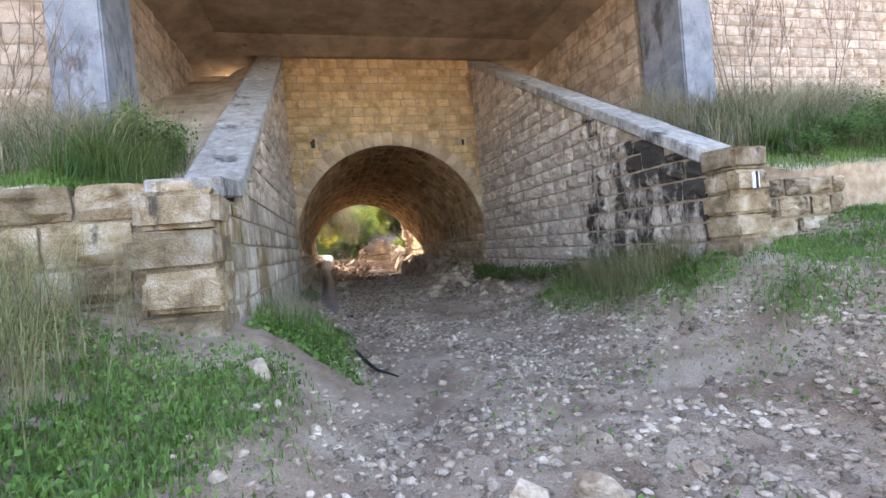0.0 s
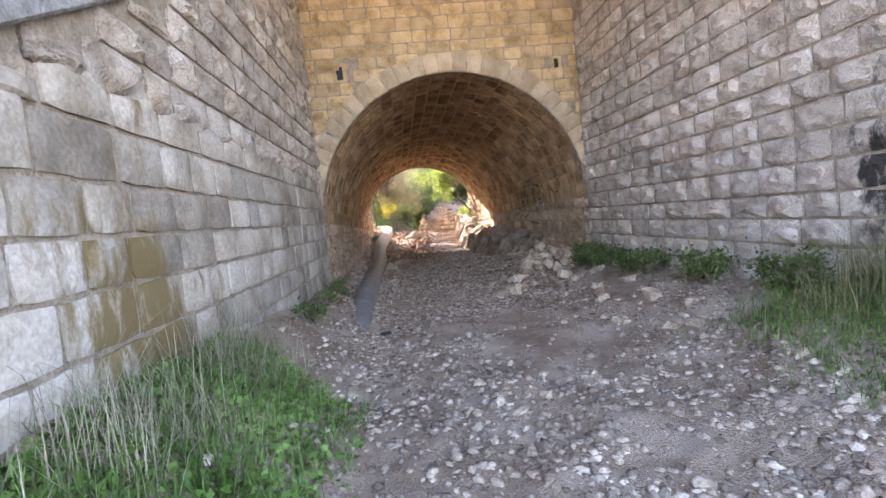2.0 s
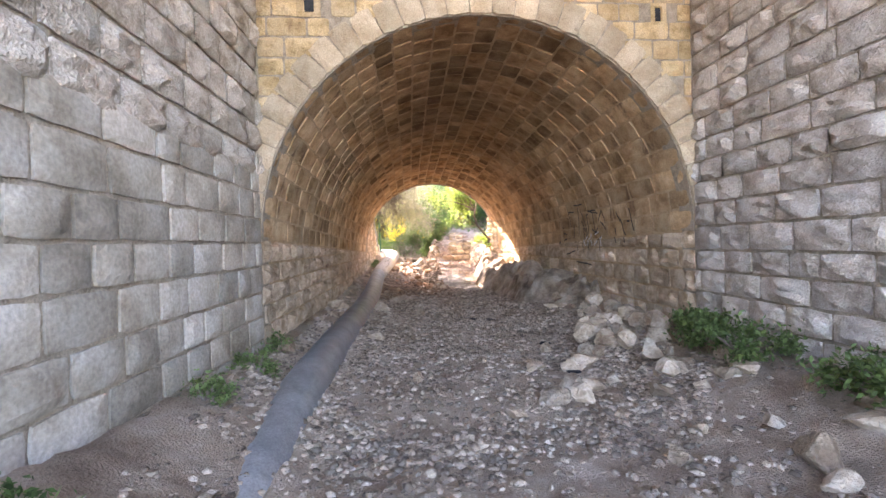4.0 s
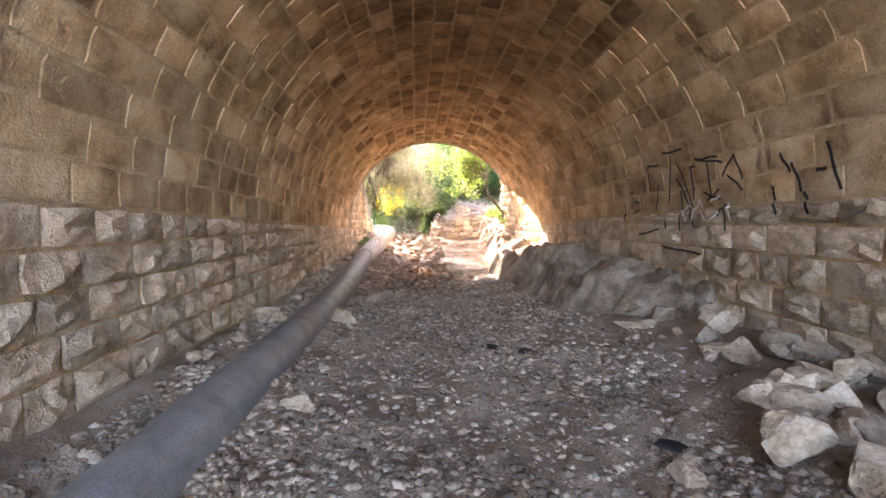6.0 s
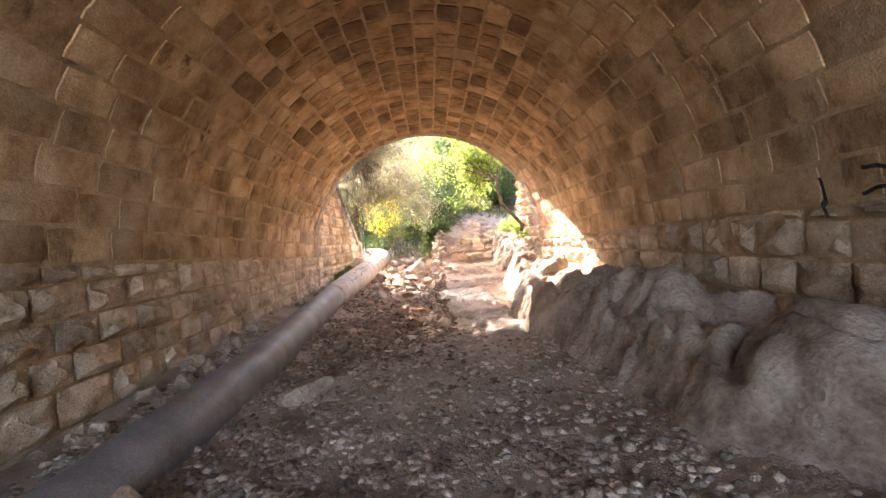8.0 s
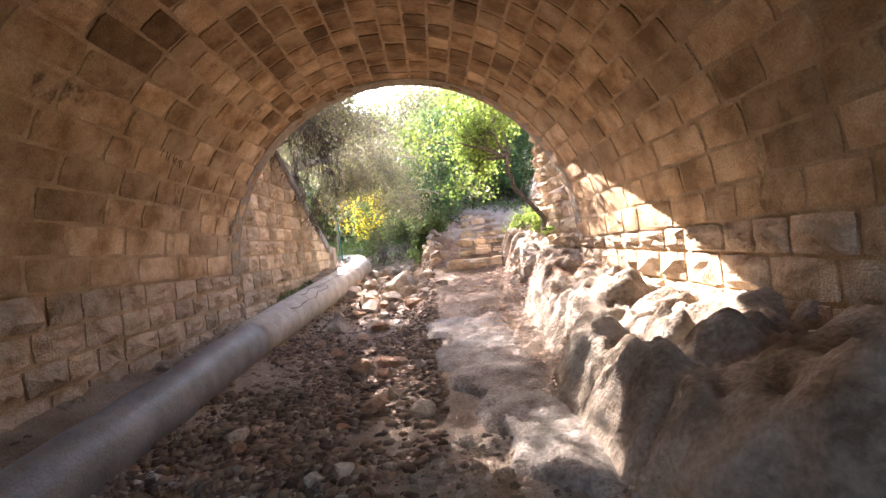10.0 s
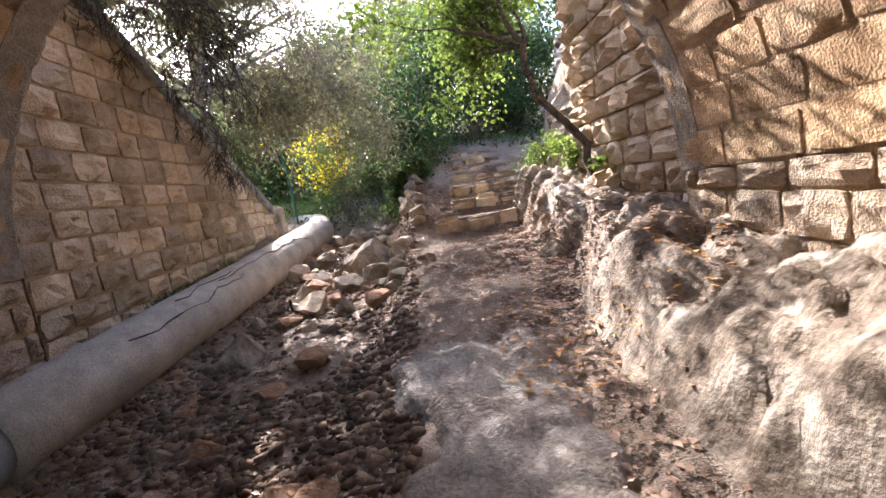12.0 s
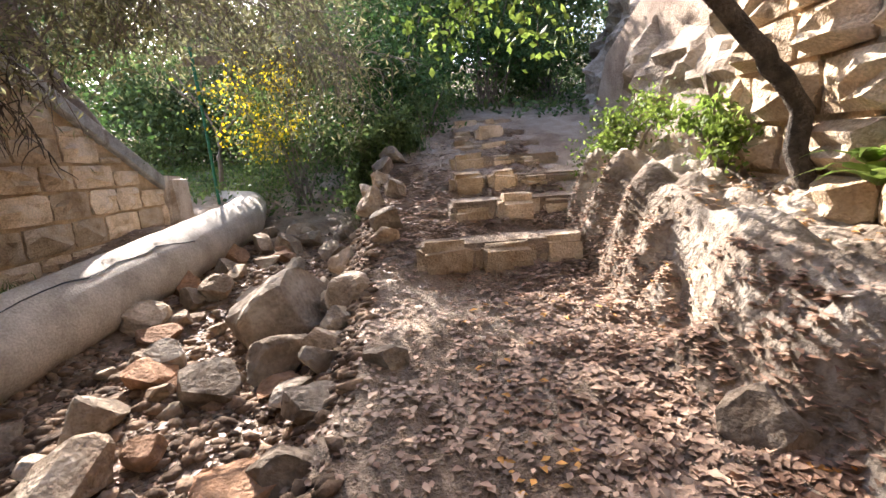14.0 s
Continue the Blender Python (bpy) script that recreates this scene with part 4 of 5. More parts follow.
for i, (x, y, w, h, leaf, lab) in enumerate([(2.4, 34.6, 1.6, 1.6, M_DARK, "dark green leafy shrub beside the steps"), (2.6, 36.4, 2.4, 3.2, M_DARK, "dense dark green shrub behind the steps"), (4.6, 37.8, 2.6, 3.4, M_DARK, "dense dark green shrub above the steps"),
                                             (3.4, 39.5, 3.2, 4.4, M_LEAF, "tall green shrub on the slope"), (1.2, 39.5, 3.2, 4.6, M_OLIVE, "tall olive-grey shrub on the slope"), (-1.0, 41.5, 3.0, 3.4, M_OLIVE, "pale olive shrub on the slope"), (6.3, 39.0, 3.0, 4.0, M_LEAF, "green shrub above the rock face"),
                                             (-3.6, 40.0, 3.0, 3.0, M_LEAF, "green shrub beside the far path"), (2.1, 33.6, 0.9, 0.7, M_LEAF, "low green plants at the foot of the bank"), (2.4, 33.5, 0.9, 0.6, M_LEAF, "grassy green shrub beside the steps")]):
    bush("shrub", x, y, w, h, lab, leaf, int(3200 + 1800 * w * h / 2), 0.09 if y < 38 else 0.14, 30 + i, lobes=12 + int(w * 3))
bush("shrub", 4.75, 31.2, 0.7, 0.9, "bright green bush at the foot of the rock face", M_BRIGHT, 2600, 0.05, 60, z=1.35)
bush("shrub", 4.9, 30.2, 0.7, 0.6, "yellow-green leafy plant at the foot of the rock face", M_BRIGHT, 1200, 0.06, 61, z=1.45)
for i, (x, y, w, h, z, leaf) in enumerate([(-2.3, 31.6, 2.0, 1.9, 2.5, M_OLIVE), (-2.4, 33.2, 2.0, 2.6, 1.6, M_DARK), (-2.1, 30.0, 1.8, 1.6, 3.3, M_OLIVE)]):
    bush("shrub", x, y, w, h, "dense olive-green shrub on the bank behind the wall", leaf, 6500, 0.09, 64 + i, z=z, lobes=18)
bush("shrub", 3.0, 34.3, 0.8, 0.8, "green plants at the side of the steps", M_LEAF, 1200, 0.06, 62)
for i, (x, y, h) in enumerate([(-4, 46, 6), (0, 47, 7), (3.5, 45.5, 7.5), (7.5, 46, 8), (-8, 44, 6), (12, 44, 8), (-13, 47, 7)]):
    tree("slope_tree", [((x, y, gz(x, y) + h * 0.3), (random.Random(i * 9 + k).uniform(-1, 1), random.Random(i * 7 + k).uniform(-1, 1), 1), h * 0.33, 0.09, 3, dict(kids=4, spread=0.7, lift=0.15)) for k in range(5)],
         "leafy tree on the far slope", M_BARK, (M_OLIVE, M_LEAF, M_OLIVE, M_LEAF)[i % 4], 9, 0.2, 70 + i, 0.4, ([(x, y, gz(x, y) - 0.1), (x + 0.1, y, gz(x, y) + h * 0.2), (x, y, gz(x, y) + h * 0.4)], 0.16, 0.09))


# woods and undergrowth of the far slope
wr_ = np.random.default_rng(8)
n = 520
cx, cy = wr_.uniform(-28, 30, n), wr_.uniform(40.5, 66, n)
cz = ground_z(cx, cy) + wr_.uniform(0.2, 4.5, n) * ss(39, 50, cy) + 0.4
r = wr_.uniform(0.5, 1.5, n)
d = wr_.normal(size=(n, 150, 3))
d /= np.linalg.norm(d, axis=2, keepdims=True)
c = (np.stack([cx, cy, cz], -1)[:, None] + d * (r[:, None] * wr_.uniform(0.4, 1.2, (n, 150)))[..., None])
thing("woods", leaves_mesh("woods", c[::2].reshape(-1, 3), wr_.uniform(0.12, 0.3, n // 2 * 150), M_LEAF, 9), "dense green scrub covering the far slope", "woods", "stuff")
thing("woods", leaves_mesh("woods", c[1::2].reshape(-1, 3), wr_.uniform(0.12, 0.3, n // 2 * 150), M_OLIVE, 10), "olive-grey scrub covering the far slope", "woods", "stuff")
p = np.stack([wr_.uniform(-12, 12, 26000), wr_.uniform(35, 52, 26000)], -1)
p = p[(p[:, 0] < 2.2) | (p[:, 0] > 4.6) | (p[:, 1] > 36)]
c = np.concatenate([p, (ground_z(p[:, 0], p[:, 1]) + wr_.uniform(0, 0.25, len(p)))[:, None]], 1)
thing("undergrowth", leaves_mesh("undergrowth", c, wr_.uniform(0.06, 0.16, len(c)), M_LEAF, 11, 0.0), "low green undergrowth on the far slope", "undergrowth", "stuff")

# fern on the ledge
def fern(x, y, z, seed):
    rnd = random.Random(seed)
    root = new("fern")
    tagged(root, "bright green fern on the rock ledge", "fern")
    for k in range(9):
        w = rnd.uniform(0, 6.28)
        L = rnd.uniform(0.22, 0.36)
        v, f = [], []
        for i in range(9):
            t = i / 8
            p = Vector((x + math.cos(w) * L * t, y + math.sin(w) * L * t, z + L * (0.9 * t - 0.75 * t * t)))
            s = Vector((-math.sin(w), math.cos(w), 0)) * (0.055 * math.sin(math.pi * min(1, t + 0.12)) + 0.004) * (1 if i % 2 else 0.45)
            v += [p - s, p, p + s]
            if i:
                a = 3 * i
                f += [(a - 3, a - 2, a + 1, a), (a - 2, a - 1, a + 2, a + 1)]
        part("frond", mesh_of("frond", v, f, M_BRIGHT), root)


fern(4.75, 28.9, 1.42, 1)
fern(4.9, 29.1, 1.5, 2)
# green post
post = new("green_post")
tagged(post, "thin green painted metal post leaning slightly", "post")
part("shaft", mesh_of("shaft", *tube([(-0.68, 35.2, 1.1), (-0.72, 35.25, 2.4), (-0.78, 35.3, 3.75)], [0.028, 0.028, 0.028], 8), M_GREENP), post)
part("cap", mesh_of("cap", *tube([(-0.78, 35.3, 3.75), (-0.78, 35.3, 3.78)], [0.034, 0.03], 8), M_GREENP), post)


part("board", mesh_of("board", *box(-0.95, -0.35, 35.33, 35.36, 3.5, 3.64), M_TWIG), post, "small weathered grey board")


# ---- grasses ----
def tufts(name, spots, label, material, blades, height, seed, width=0.0042, spread=0.12, zf=None, lean=1.35):
    """Blades of grass in tufts: narrow bent triangles."""
    rng = np.random.default_rng(seed)
    s = np.repeat(np.asarray(spots, float), blades, 0)
    n = len(s)
    p = s[:, :2] + rng.normal(size=(n, 2)) * spread
    z = (zf or ground_z)(p[:, 0], p[:, 1]) - 0.01
    h = height * rng.uniform(0.4, 1.2, n)
    w = rng.uniform(0, 6.283, n)
    d = np.stack([np.cos(w), np.sin(w)], -1)
    e = rng.uniform(0, lean, n)[:, None] * h[:, None]
    q = np.stack([-d[:, 1], d[:, 0]], -1) * width
    base = np.concatenate([p, z[:, None]], 1)
    v = np.stack([np.concatenate([p - q, z[:, None]], 1), np.concatenate([p + q, z[:, None]], 1),
                  np.concatenate([p + d * e * 0.35 + q * 0.7, (z + h * 0.6)[:, None]], 1), np.concatenate([p + d * e * 0.35 - q * 0.7, (z + h * 0.6)[:, None]], 1),
                  np.concatenate([p + d * e, (z + h * (1 - rng.uniform(0, 0.25, n)))[:, None]], 1)], 1).reshape(-1, 3)
    i = np.arange(n)[:, None] * 5
    return thing(name, fast_mesh(name, v, np.concatenate([i + [0, 1, 2], i + [0, 2, 3], i + [3, 2, 4]]), material), label, "grass", "stuff")


rng = np.random.default_rng(4)


def scatter(n, x0, x1, y0, y1, density=None):
    p = np.stack([rng.uniform(x0, x1, n), rng.uniform(y0, y1, n)], -1)
    if density is not None:
        p = p[rng.uniform(0, 1, n) < density(p[:, 0], p[:, 1])]
    return p


patch = lambda x, y: np.clip(0.6 + 2.2 * fbm(x * 0.9, y * 0.9, 5), 0, 1)
tufts("grass", scatter(5200, -5.5, -0.3, 0.2, 4.4, lambda x, y: patch(x, y) * ss(-0.4, -1.2, x - 0.25 * (y - 2.0)) * ss(4.5, 3.2, y)), "fresh green grass on the trodden bank", M_GRASS, 14, 0.1, 1, width=0.005, lean=0.9)
tufts("grass", scatter(190, XL + 0.05, XL + 0.9, 5.0, 7.8, lambda x, y: ss(0.4, -0.4, x)), "fresh green weeds at the wall's foot", M_GRASS, 24, 0.16, 2)
tufts("grass", scatter(4200, 3.2, 7.5, 3.0, 8.2, lambda x, y: patch(x, y) * ss(3.2, 4.3, x + 0.15 * (y - 5))), "green grass along the stained wall", M_GRASS, 14, 0.12, 3)
tufts("grass", scatter(2200, 5.0, 9.5, 0.5, 4.0, lambda x, y: patch(x + 7, y)), "green grass patches beside the path", M_GRASS, 14, 0.1, 33)
tufts("grass", scatter(420, 1.3, 4.6, 0.9, 4.0, lambda x, y: patch(x + 3, y) * 0.6), "short sparse grass among gravel", M_GRASS, 9, 0.06, 34)
tufts("grass", scatter(900, -7, -1.9, 4.9, 6.4), "bright green grass on the terrace", M_GRASS, 14, 0.16, 4, zf=west_z)
tufts("grass", scatter(900, 5.7, 11, 5.1, 7.2), "bright green grass on the terrace", M_GRASS, 14, 0.14, 5, zf=east_z)
tufts("dry_grass", scatter(110, -8, -2.2, 5.8, 7.8), "tall grey-green reedy grass on the terrace", M_DRY, 60, 0.75, 6, zf=west_z, spread=0.14)
tufts("dry_grass", scatter(90, -2.6, -1.9, 5.8, 7.2), "tall green grass by the pier", M_LEAF, 30, 0.55, 16, zf=west_z, spread=0.14)
tufts("dry_grass", scatter(170, 6.6, 12.5, 6.2, 8.4), "tall dry grey grass on the terrace", M_DRY, 70, 0.9, 7, zf=east_z, spread=0.18)
tufts("dry_grass", scatter(22, 4.0, 4.8, 5.2, 7.6), "grey-green dry brush along the stained wall", M_OLIVE, 110, 0.6, 8, spread=0.2, width=0.0026)
tufts("dry_grass", scatter(14, XL + 0.15, XL + 0.5, 5.2, 8.2), "wispy dry grass at the wall's foot", M_DRY, 60, 0.45, 9, spread=0.14, width=0.0022)
tufts("dry_grass", scatter(60, -4.4, -1.9, 2.4, 4.3), "tall dry stalks beside the terrace wall", M_OLIVE, 60, 0.9, 10, spread=0.25, width=0.003)
tufts("dry_grass", scatter(60, 6.8, 11, 5.8, 7.4), "dark wispy brush on the terrace", M_DARK, 70, 0.75, 17, zf=east_z, spread=0.2)
tufts("dry_grass", scatter(40, -7, -2.0, 5.3, 6.8), "dark green reedy clumps on the terrace", M_DARK, 50, 0.6, 18, zf=west_z, spread=0.14)
tufts("grass", scatter(130, 1.9, 2.8, 33.2, 35.2), "long green grass beside the steps", M_LEAF, 26, 0.36, 11, spread=0.1)
tufts("grass", scatter(300, -5, 0.0, 35.5, 40), "sunlit grass by the far path", M_BRIGHT, 20, 0.3, 12, spread=0.15)
tufts("grass", scatter(40, XL + 0.05, XL + 0.25, 28.4, 31.0), "small green weeds at the wall's foot", M_LEAF, 24, 0.14, 13, spread=0.07)
for i, (x, y, w) in enumerate([(4.45, 12.2, 0.9), (4.5, 10.8, 0.8), (4.6, 9.4, 0.7), (4.5, 13.0, 0.6), (4.6, 8.2, 0.6)]):
    bush("weed_clump", x, y, w, 0.45, "low dark green leafy weeds at the wall's foot", M_LEAF, 1600, 0.06, 90 + i)
for i, (x, y) in enumerate([(-0.55, 12.6), (-0.6, 13.6), (-0.6, 11.6), (-0.45, 9.5)]):
    bush("weed_clump", x, y, 0.4, 0.28, "small green weeds at the wall's foot", M_LEAF, 600, 0.045, 100 + i)
for i, (x, y, w, h) in enumerate([(9.0, 6.0, 1.8, 0.7), (7.6, 5.5, 1.0, 0.5), (11, 6.5, 2, 1.0)]):
    bush("shrub", x, y, w, h, "low dark scrub on the terrace", M_DARK, 2600, 0.05, 110 + i, z=float(east_z(x, y)))
bush("shrub", -2.2, 6.6, 1.0, 0.7, "low green scrub beside the pier", M_LEAF, 1600, 0.06, 120, z=float(west_z(-2.2, 6.6)))
out = []
rnd = random.Random(3)
for k in range(9):
    grow((7.4 + rnd.uniform(0, 3.5), 7.4, float(east_z(8.5, 7.4))), (rnd.uniform(-0.2, 0.2), 0, 1), 2.0, 0.012, 2, rnd, out, [], 0.3, 0.2, 3, 0.1)
for k in range(8):
    grow((-3.6 + rnd.uniform(-0.9, 0.5), 7.0, float(west_z(-3.6, 7.0))), (rnd.uniform(-0.3, 0.3), 0, 1), 1.2, 0.008, 2, rnd, out, [], 0.3, 0.2, 3, 0.1)
thing("dry_stems", mesh_of("dry_stems", *join(out), M_TWIG), "thin bare stems standing on the terraces", "dry stems", "stuff")


def weeds(x0, x1, y0, y1, n, dens, label, seed, zf=ground_z, size=0.035):
    p = scatter(n, x0, x1, y0, y1, dens)
    g = np.random.default_rng(seed)
    c = np.concatenate([p, (zf(p[:, 0], p[:, 1]) + g.uniform(0.0, 0.06, len(p)))[:, None]], 1)
    thing("weeds", leaves_mesh("weeds", c, g.uniform(0.6, 1.4, len(c)) * size, M_GRASS, seed, 0, 0.8), label, "weeds", "stuff")


weeds(-5.5, -0.3, 0.3, 4.4, 26000, lambda x, y: patch(x, y) * ss(-0.4, -1.2, x - 0.25 * (y - 2.0)), "low green clover and weeds on the bank", 1)
weeds(XL, 0.3, 4.6, 7.8, 8000, lambda x, y: ss(0.4, -0.3, x), "low green weeds at the wall's foot", 2, size=0.045)
weeds(3.3, 9.0, 1.0, 8.0, 34000, lambda x, y: patch(x, y) * ss(3.3, 4.4, x + 0.15 * (y - 5)) * 0.7, "low green weeds beside the path", 3)
weeds(0.8, 4.5, 1.0, 4.5, 5000, lambda x, y: patch(x + 3, y) * 0.3, "sparse weeds among the gravel", 4)


# ---- gravel and fallen leaves ----
def pebbles(name, p, size, label, material, seed, zf=ground_z):
    rng = np.random.default_rng(seed)
    n = len(p)
    base = np.array([(0, 0, 0.5), (0.5, 0, 0), (0, 0.5, 0), (-0.5, 0, 0), (0, -0.5, 0), (0.35, 0.35, 0.3), (-0.35, 0.35, 0.3), (-0.35, -0.35, 0.3), (0.35, -0.35, 0.3)])
    tri = np.array([(0, 5, 6), (0, 6, 7), (0, 7, 8), (0, 8, 5), (1, 2, 5), (2, 3, 6), (3, 4, 7), (4, 1, 8), (5, 2, 6), (6, 3, 7), (7, 4, 8), (8, 1, 5)])
    w = rng.uniform(0, 6.283, n)
    s = np.asarray(size)
    b = base[None] * (1 + rng.uniform(-0.35, 0.35, (n, 9, 3))) * np.stack([s * rng.uniform(0.8, 1.4, n), s * rng.uniform(0.6, 1.0, n), s * rng.uniform(0.5, 1.0, n)], -1)[:, None]
    x = b[..., 0] * np.cos(w)[:, None] - b[..., 1] * np.sin(w)[:, None] + p[:, :1]
    y = b[..., 0] * np.sin(w)[:, None] + b[..., 1] * np.cos(w)[:, None] + p[:, 1:2]
    z = b[..., 2] + (zf(p[:, 0], p[:, 1]) - 0.003)[:, None]
    t = tri[None] + (np.arange(n) * 9)[:, None, None]
    return thing(name, fast_mesh(name, np.stack([x, y, z], -1).reshape(-1, 3), t.reshape(-1, 3), material), label, "gravel", "stuff")


pm = lambda x, y: np.clip(0.55 + 2.6 * fbm(x * 0.9, y * 0.9, 15), 0.08, 1)
p = scatter(52000, -0.7, 4.8, 1.0, 14, lambda x, y: pm(x, y) * ss(-1.0, 0.4, x) * ss(5.2, 3.6, x))
pebbles("gravel", p, 0.013 + 0.075 * rng.uniform(0, 1, len(p)) ** 4, "grey and white limestone gravel on the path", M_GRAVEL, 1)
p = scatter(60000, -0.6, 4.2, 11, 23, lambda x, y: np.maximum(pm(x, y), 0.4) * ss(4.3, 3.2, x))
pebbles("gravel", p, 0.013 + 0.07 * rng.uniform(0, 1, len(p)) ** 3, "grey limestone gravel on the passage floor", M_GRAVEL, 2)
p = scatter(30000, 0.0, 2.4, 21, 34, lambda x, y: pm(x, y))
pebbles("gravel", p, 0.03 + 0.09 * rng.uniform(0, 1, len(p)) ** 3, "broken stones in the dry stream bed", mat("bed_gravel", [(0.095, 0.06, 0.038), (0.25, 0.17, 0.11)], 3, bump=0.3, island=0.4), 3)
p = scatter(16000, 3.5, 9.5, 0.8, 5.0, lambda x, y: pm(x, y) * 0.7)
pebbles("gravel", p, 0.018 + 0.06 * rng.uniform(0, 1, len(p)) ** 3, "small gravel on the side path", M_GRAVEL, 5)
p = scatter(5000, -5, -0.4, 0.5, 4.5, lambda x, y: pm(x, y) * 0.6)
pebbles("gravel", p, 0.018 + 0.06 * rng.uniform(0, 1, len(p)) ** 3, "small gravel on the bank", M_GRAVEL, 6)


p = scatter(4600, -0.3, 4.0, 1.2, 23, lambda x, y: pm(x + 5, y) * ss(4.2, 3.4, x) * ss(-0.6, 0.4, x))
pebbles("small_stones", p, 0.045 + 0.07 * rng.uniform(0, 1, len(p)) ** 2, "small angular pale stones strewn over the gravel", mat("strewn_stones", [(0.22, 0.155, 0.105), (0.34, 0.265, 0.195), (0.44, 0.36, 0.28)], 3, bump=0.8, island=0.35), 8)


def top_z(x, y):
    return np.maximum(np.maximum(ground_z(x, y), np.where((x > 2.5) & (y > 15.6), ledge_z(x, y), -9)), np.where((x > 2.0) & (x < 3.9) & (y > 21.2) & (y < 29.6), slab_z(x, y), -9))


def litter(n, x0, x1, y0, y1, dens, seed, size, label, leaf=M_FALLEN):
    p = scatter(n, x0, x1, y0, y1, dens)
    c = np.concatenate([p, (top_z(p[:, 0], p[:, 1]) + 0.012)[:, None]], 1)
    g = np.random.default_rng(seed)
    k = len(c)
    w = g.uniform(0, 6.283, k)
    L = size * g.uniform(0.5, 1.3, k)
    d = np.stack([np.cos(w), np.sin(w), g.uniform(-0.15, 0.15, k)], -1) * L[:, None]
    s = np.stack([-np.sin(w), np.cos(w), g.uniform(-0.2, 0.2, k)], -1) * L[:, None] * 0.6
    lift = np.stack([np.zeros(k), np.zeros(k), L * g.uniform(0.02, 0.2, k)], -1)
    v = np.stack([c - d * 0.5, c + s * 0.5 + lift, c + d * 0.5, c - s * 0.5 + lift], 1).reshape(-1, 3)
    i = np.arange(k)[:, None] * 4
    thing("fallen_leaves", fast_mesh("fallen_leaves", v, np.concatenate([i + [0, 1, 2], i + [0, 2, 3]]), leaf), label, "leaves", "stuff")


litter(46000, 1.8, 4.3, 26.5, 34.5, lambda x, y: np.clip(0.6 + 1.5 * fbm(x, y, 25), 0.1, 1) * ss(26.3, 28.5, y), 1, 0.053, "dry brown fallen leaves on the path")
litter(2600, 3.0, 3.9, 23.5, 29, lambda x, y: np.exp(-((x - 3.5 - 0.05 * (y - 25)) / 0.16) ** 2), 2, 0.055, "dry orange-brown leaves in the rock cleft")
litter(3000, 3.9, 5.0, 26.0, 30.0, lambda x, y: np.clip(0.1 + 1.6 * fbm(x * 1.3, y * 1.3, 29), 0, 1), 3, 0.06, "dry leaves lying on the bedrock")
litter(24000, XL + 0.02, 2.3, 25.0, 35.5, lambda x, y: np.clip(0.6 + 1.2 * fbm(x, y, 35), 0, 1), 4, 0.055, "dry leaves among the stones and along the pipe")


litter(1200, 3.0, 4.9, 25.8, 30.0, lambda x, y: np.clip(0.2 + 1.8 * fbm(x * 1.1, y * 1.1, 45), 0, 1), 5, 0.055, "curled bright orange fallen leaves", M_ORANGE)


# ---- graffiti and writing ----
def on_wall(y, z, side=1, off=0.05):
    r, zc = vault_r(y), vault_z(y)
    reach = (XR - XC) - off - 0.03
    if z > zc:
        reach = math.sqrt(max((r - off * 0.75) ** 2 - (z - zc) ** 2, 0.01))
    return Vector((XC + side * reach, y, z))


def stroke(y0, z0, y1, z1, wide, side=1, off=0.062):
    n = 8
    v, f = [], []
    d = Vector((y1 - y0, z1 - z0)).normalized()
    q = Vector((-d.y, d.x)) * wide / 2
    for i in range(n + 1):
        t = i / n
        a = wide * 0.25 * math.sin(7 * t + y0 * 9)
        yy, zz2 = y0 + (y1 - y0) * t + a * d.y, z0 + (z1 - z0) * t - a * d.x
        v += [on_wall(yy + q.x, zz2 + q.y, side, off), on_wall(yy - q.x, zz2 - q.y, side, off)]
        if i:
            k = 2 * i
            f.append((k - 2, k - 1, k + 1, k))
    return v, f


GRAFFITI = [(18.11, 2.24, 18.1, 1.92), (18.11, 2.26, 17.78, 2.26), (17.89, 1.98, 17.98, 1.65), (17.51, 2.33, 17.66, 1.73), (17.66, 2.39, 17.22, 2.38), (17.39, 2.24, 17.13, 1.66), (17.44, 2.04, 17.02, 1.4), (17.37, 1.88, 17.34, 1.37), (17.15, 2.15, 17.03, 2.15), (17.12, 2.13, 17.11, 1.74), (17.03, 2.23, 16.55, 2.14), (17.03, 2.23, 16.62, 2.21), (16.82, 2.17, 16.79, 1.78), (16.93, 1.83, 16.63, 1.74), (16.86, 1.73, 16.64, 1.85), (16.59, 1.99, 16.37, 2.2), (16.37, 2.2, 16.28, 1.94), (16.5, 2.0, 16.28, 1.82), (16.53, 1.68, 16.48, 1.39), (16.63, 1.55, 16.53, 1.68), (18.39, 1.29, 17.82, 1.38), (17.76, 1.15, 16.91, 1.1), (18.94, 1.76, 18.85, 1.47), (18.62, 1.79, 18.43, 1.76), (18.63, 1.62, 18.43, 1.66), (17.7, 1.51, 17.66, 1.38)]


def graffiti(strokes, label, wide, side=1, off=0.062, paint=M_BLACK):
    root = tagged(new("graffiti"), label, "graffiti")
    for g in strokes:
        part("stroke", mesh_of("stroke", *stroke(*g, wide, side, off), paint), root)


graffiti(GRAFFITI, "black sprayed graffiti strokes on the passage wall", 0.027)
graffiti([(17.1, 1.5, 17.0, 1.75), (17.0, 1.75, 16.85, 1.5), (17.3, 1.62, 17.18, 1.7), (17.3, 1.62, 17.2, 1.5), (16.8, 1.72, 16.62, 1.78), (16.75, 1.5, 16.6, 1.6), (16.5, 1.7, 16.4, 1.5)], "faded white sprayed scrawl on the passage wall", 0.022, 1, 0.066, M_WHITEP)
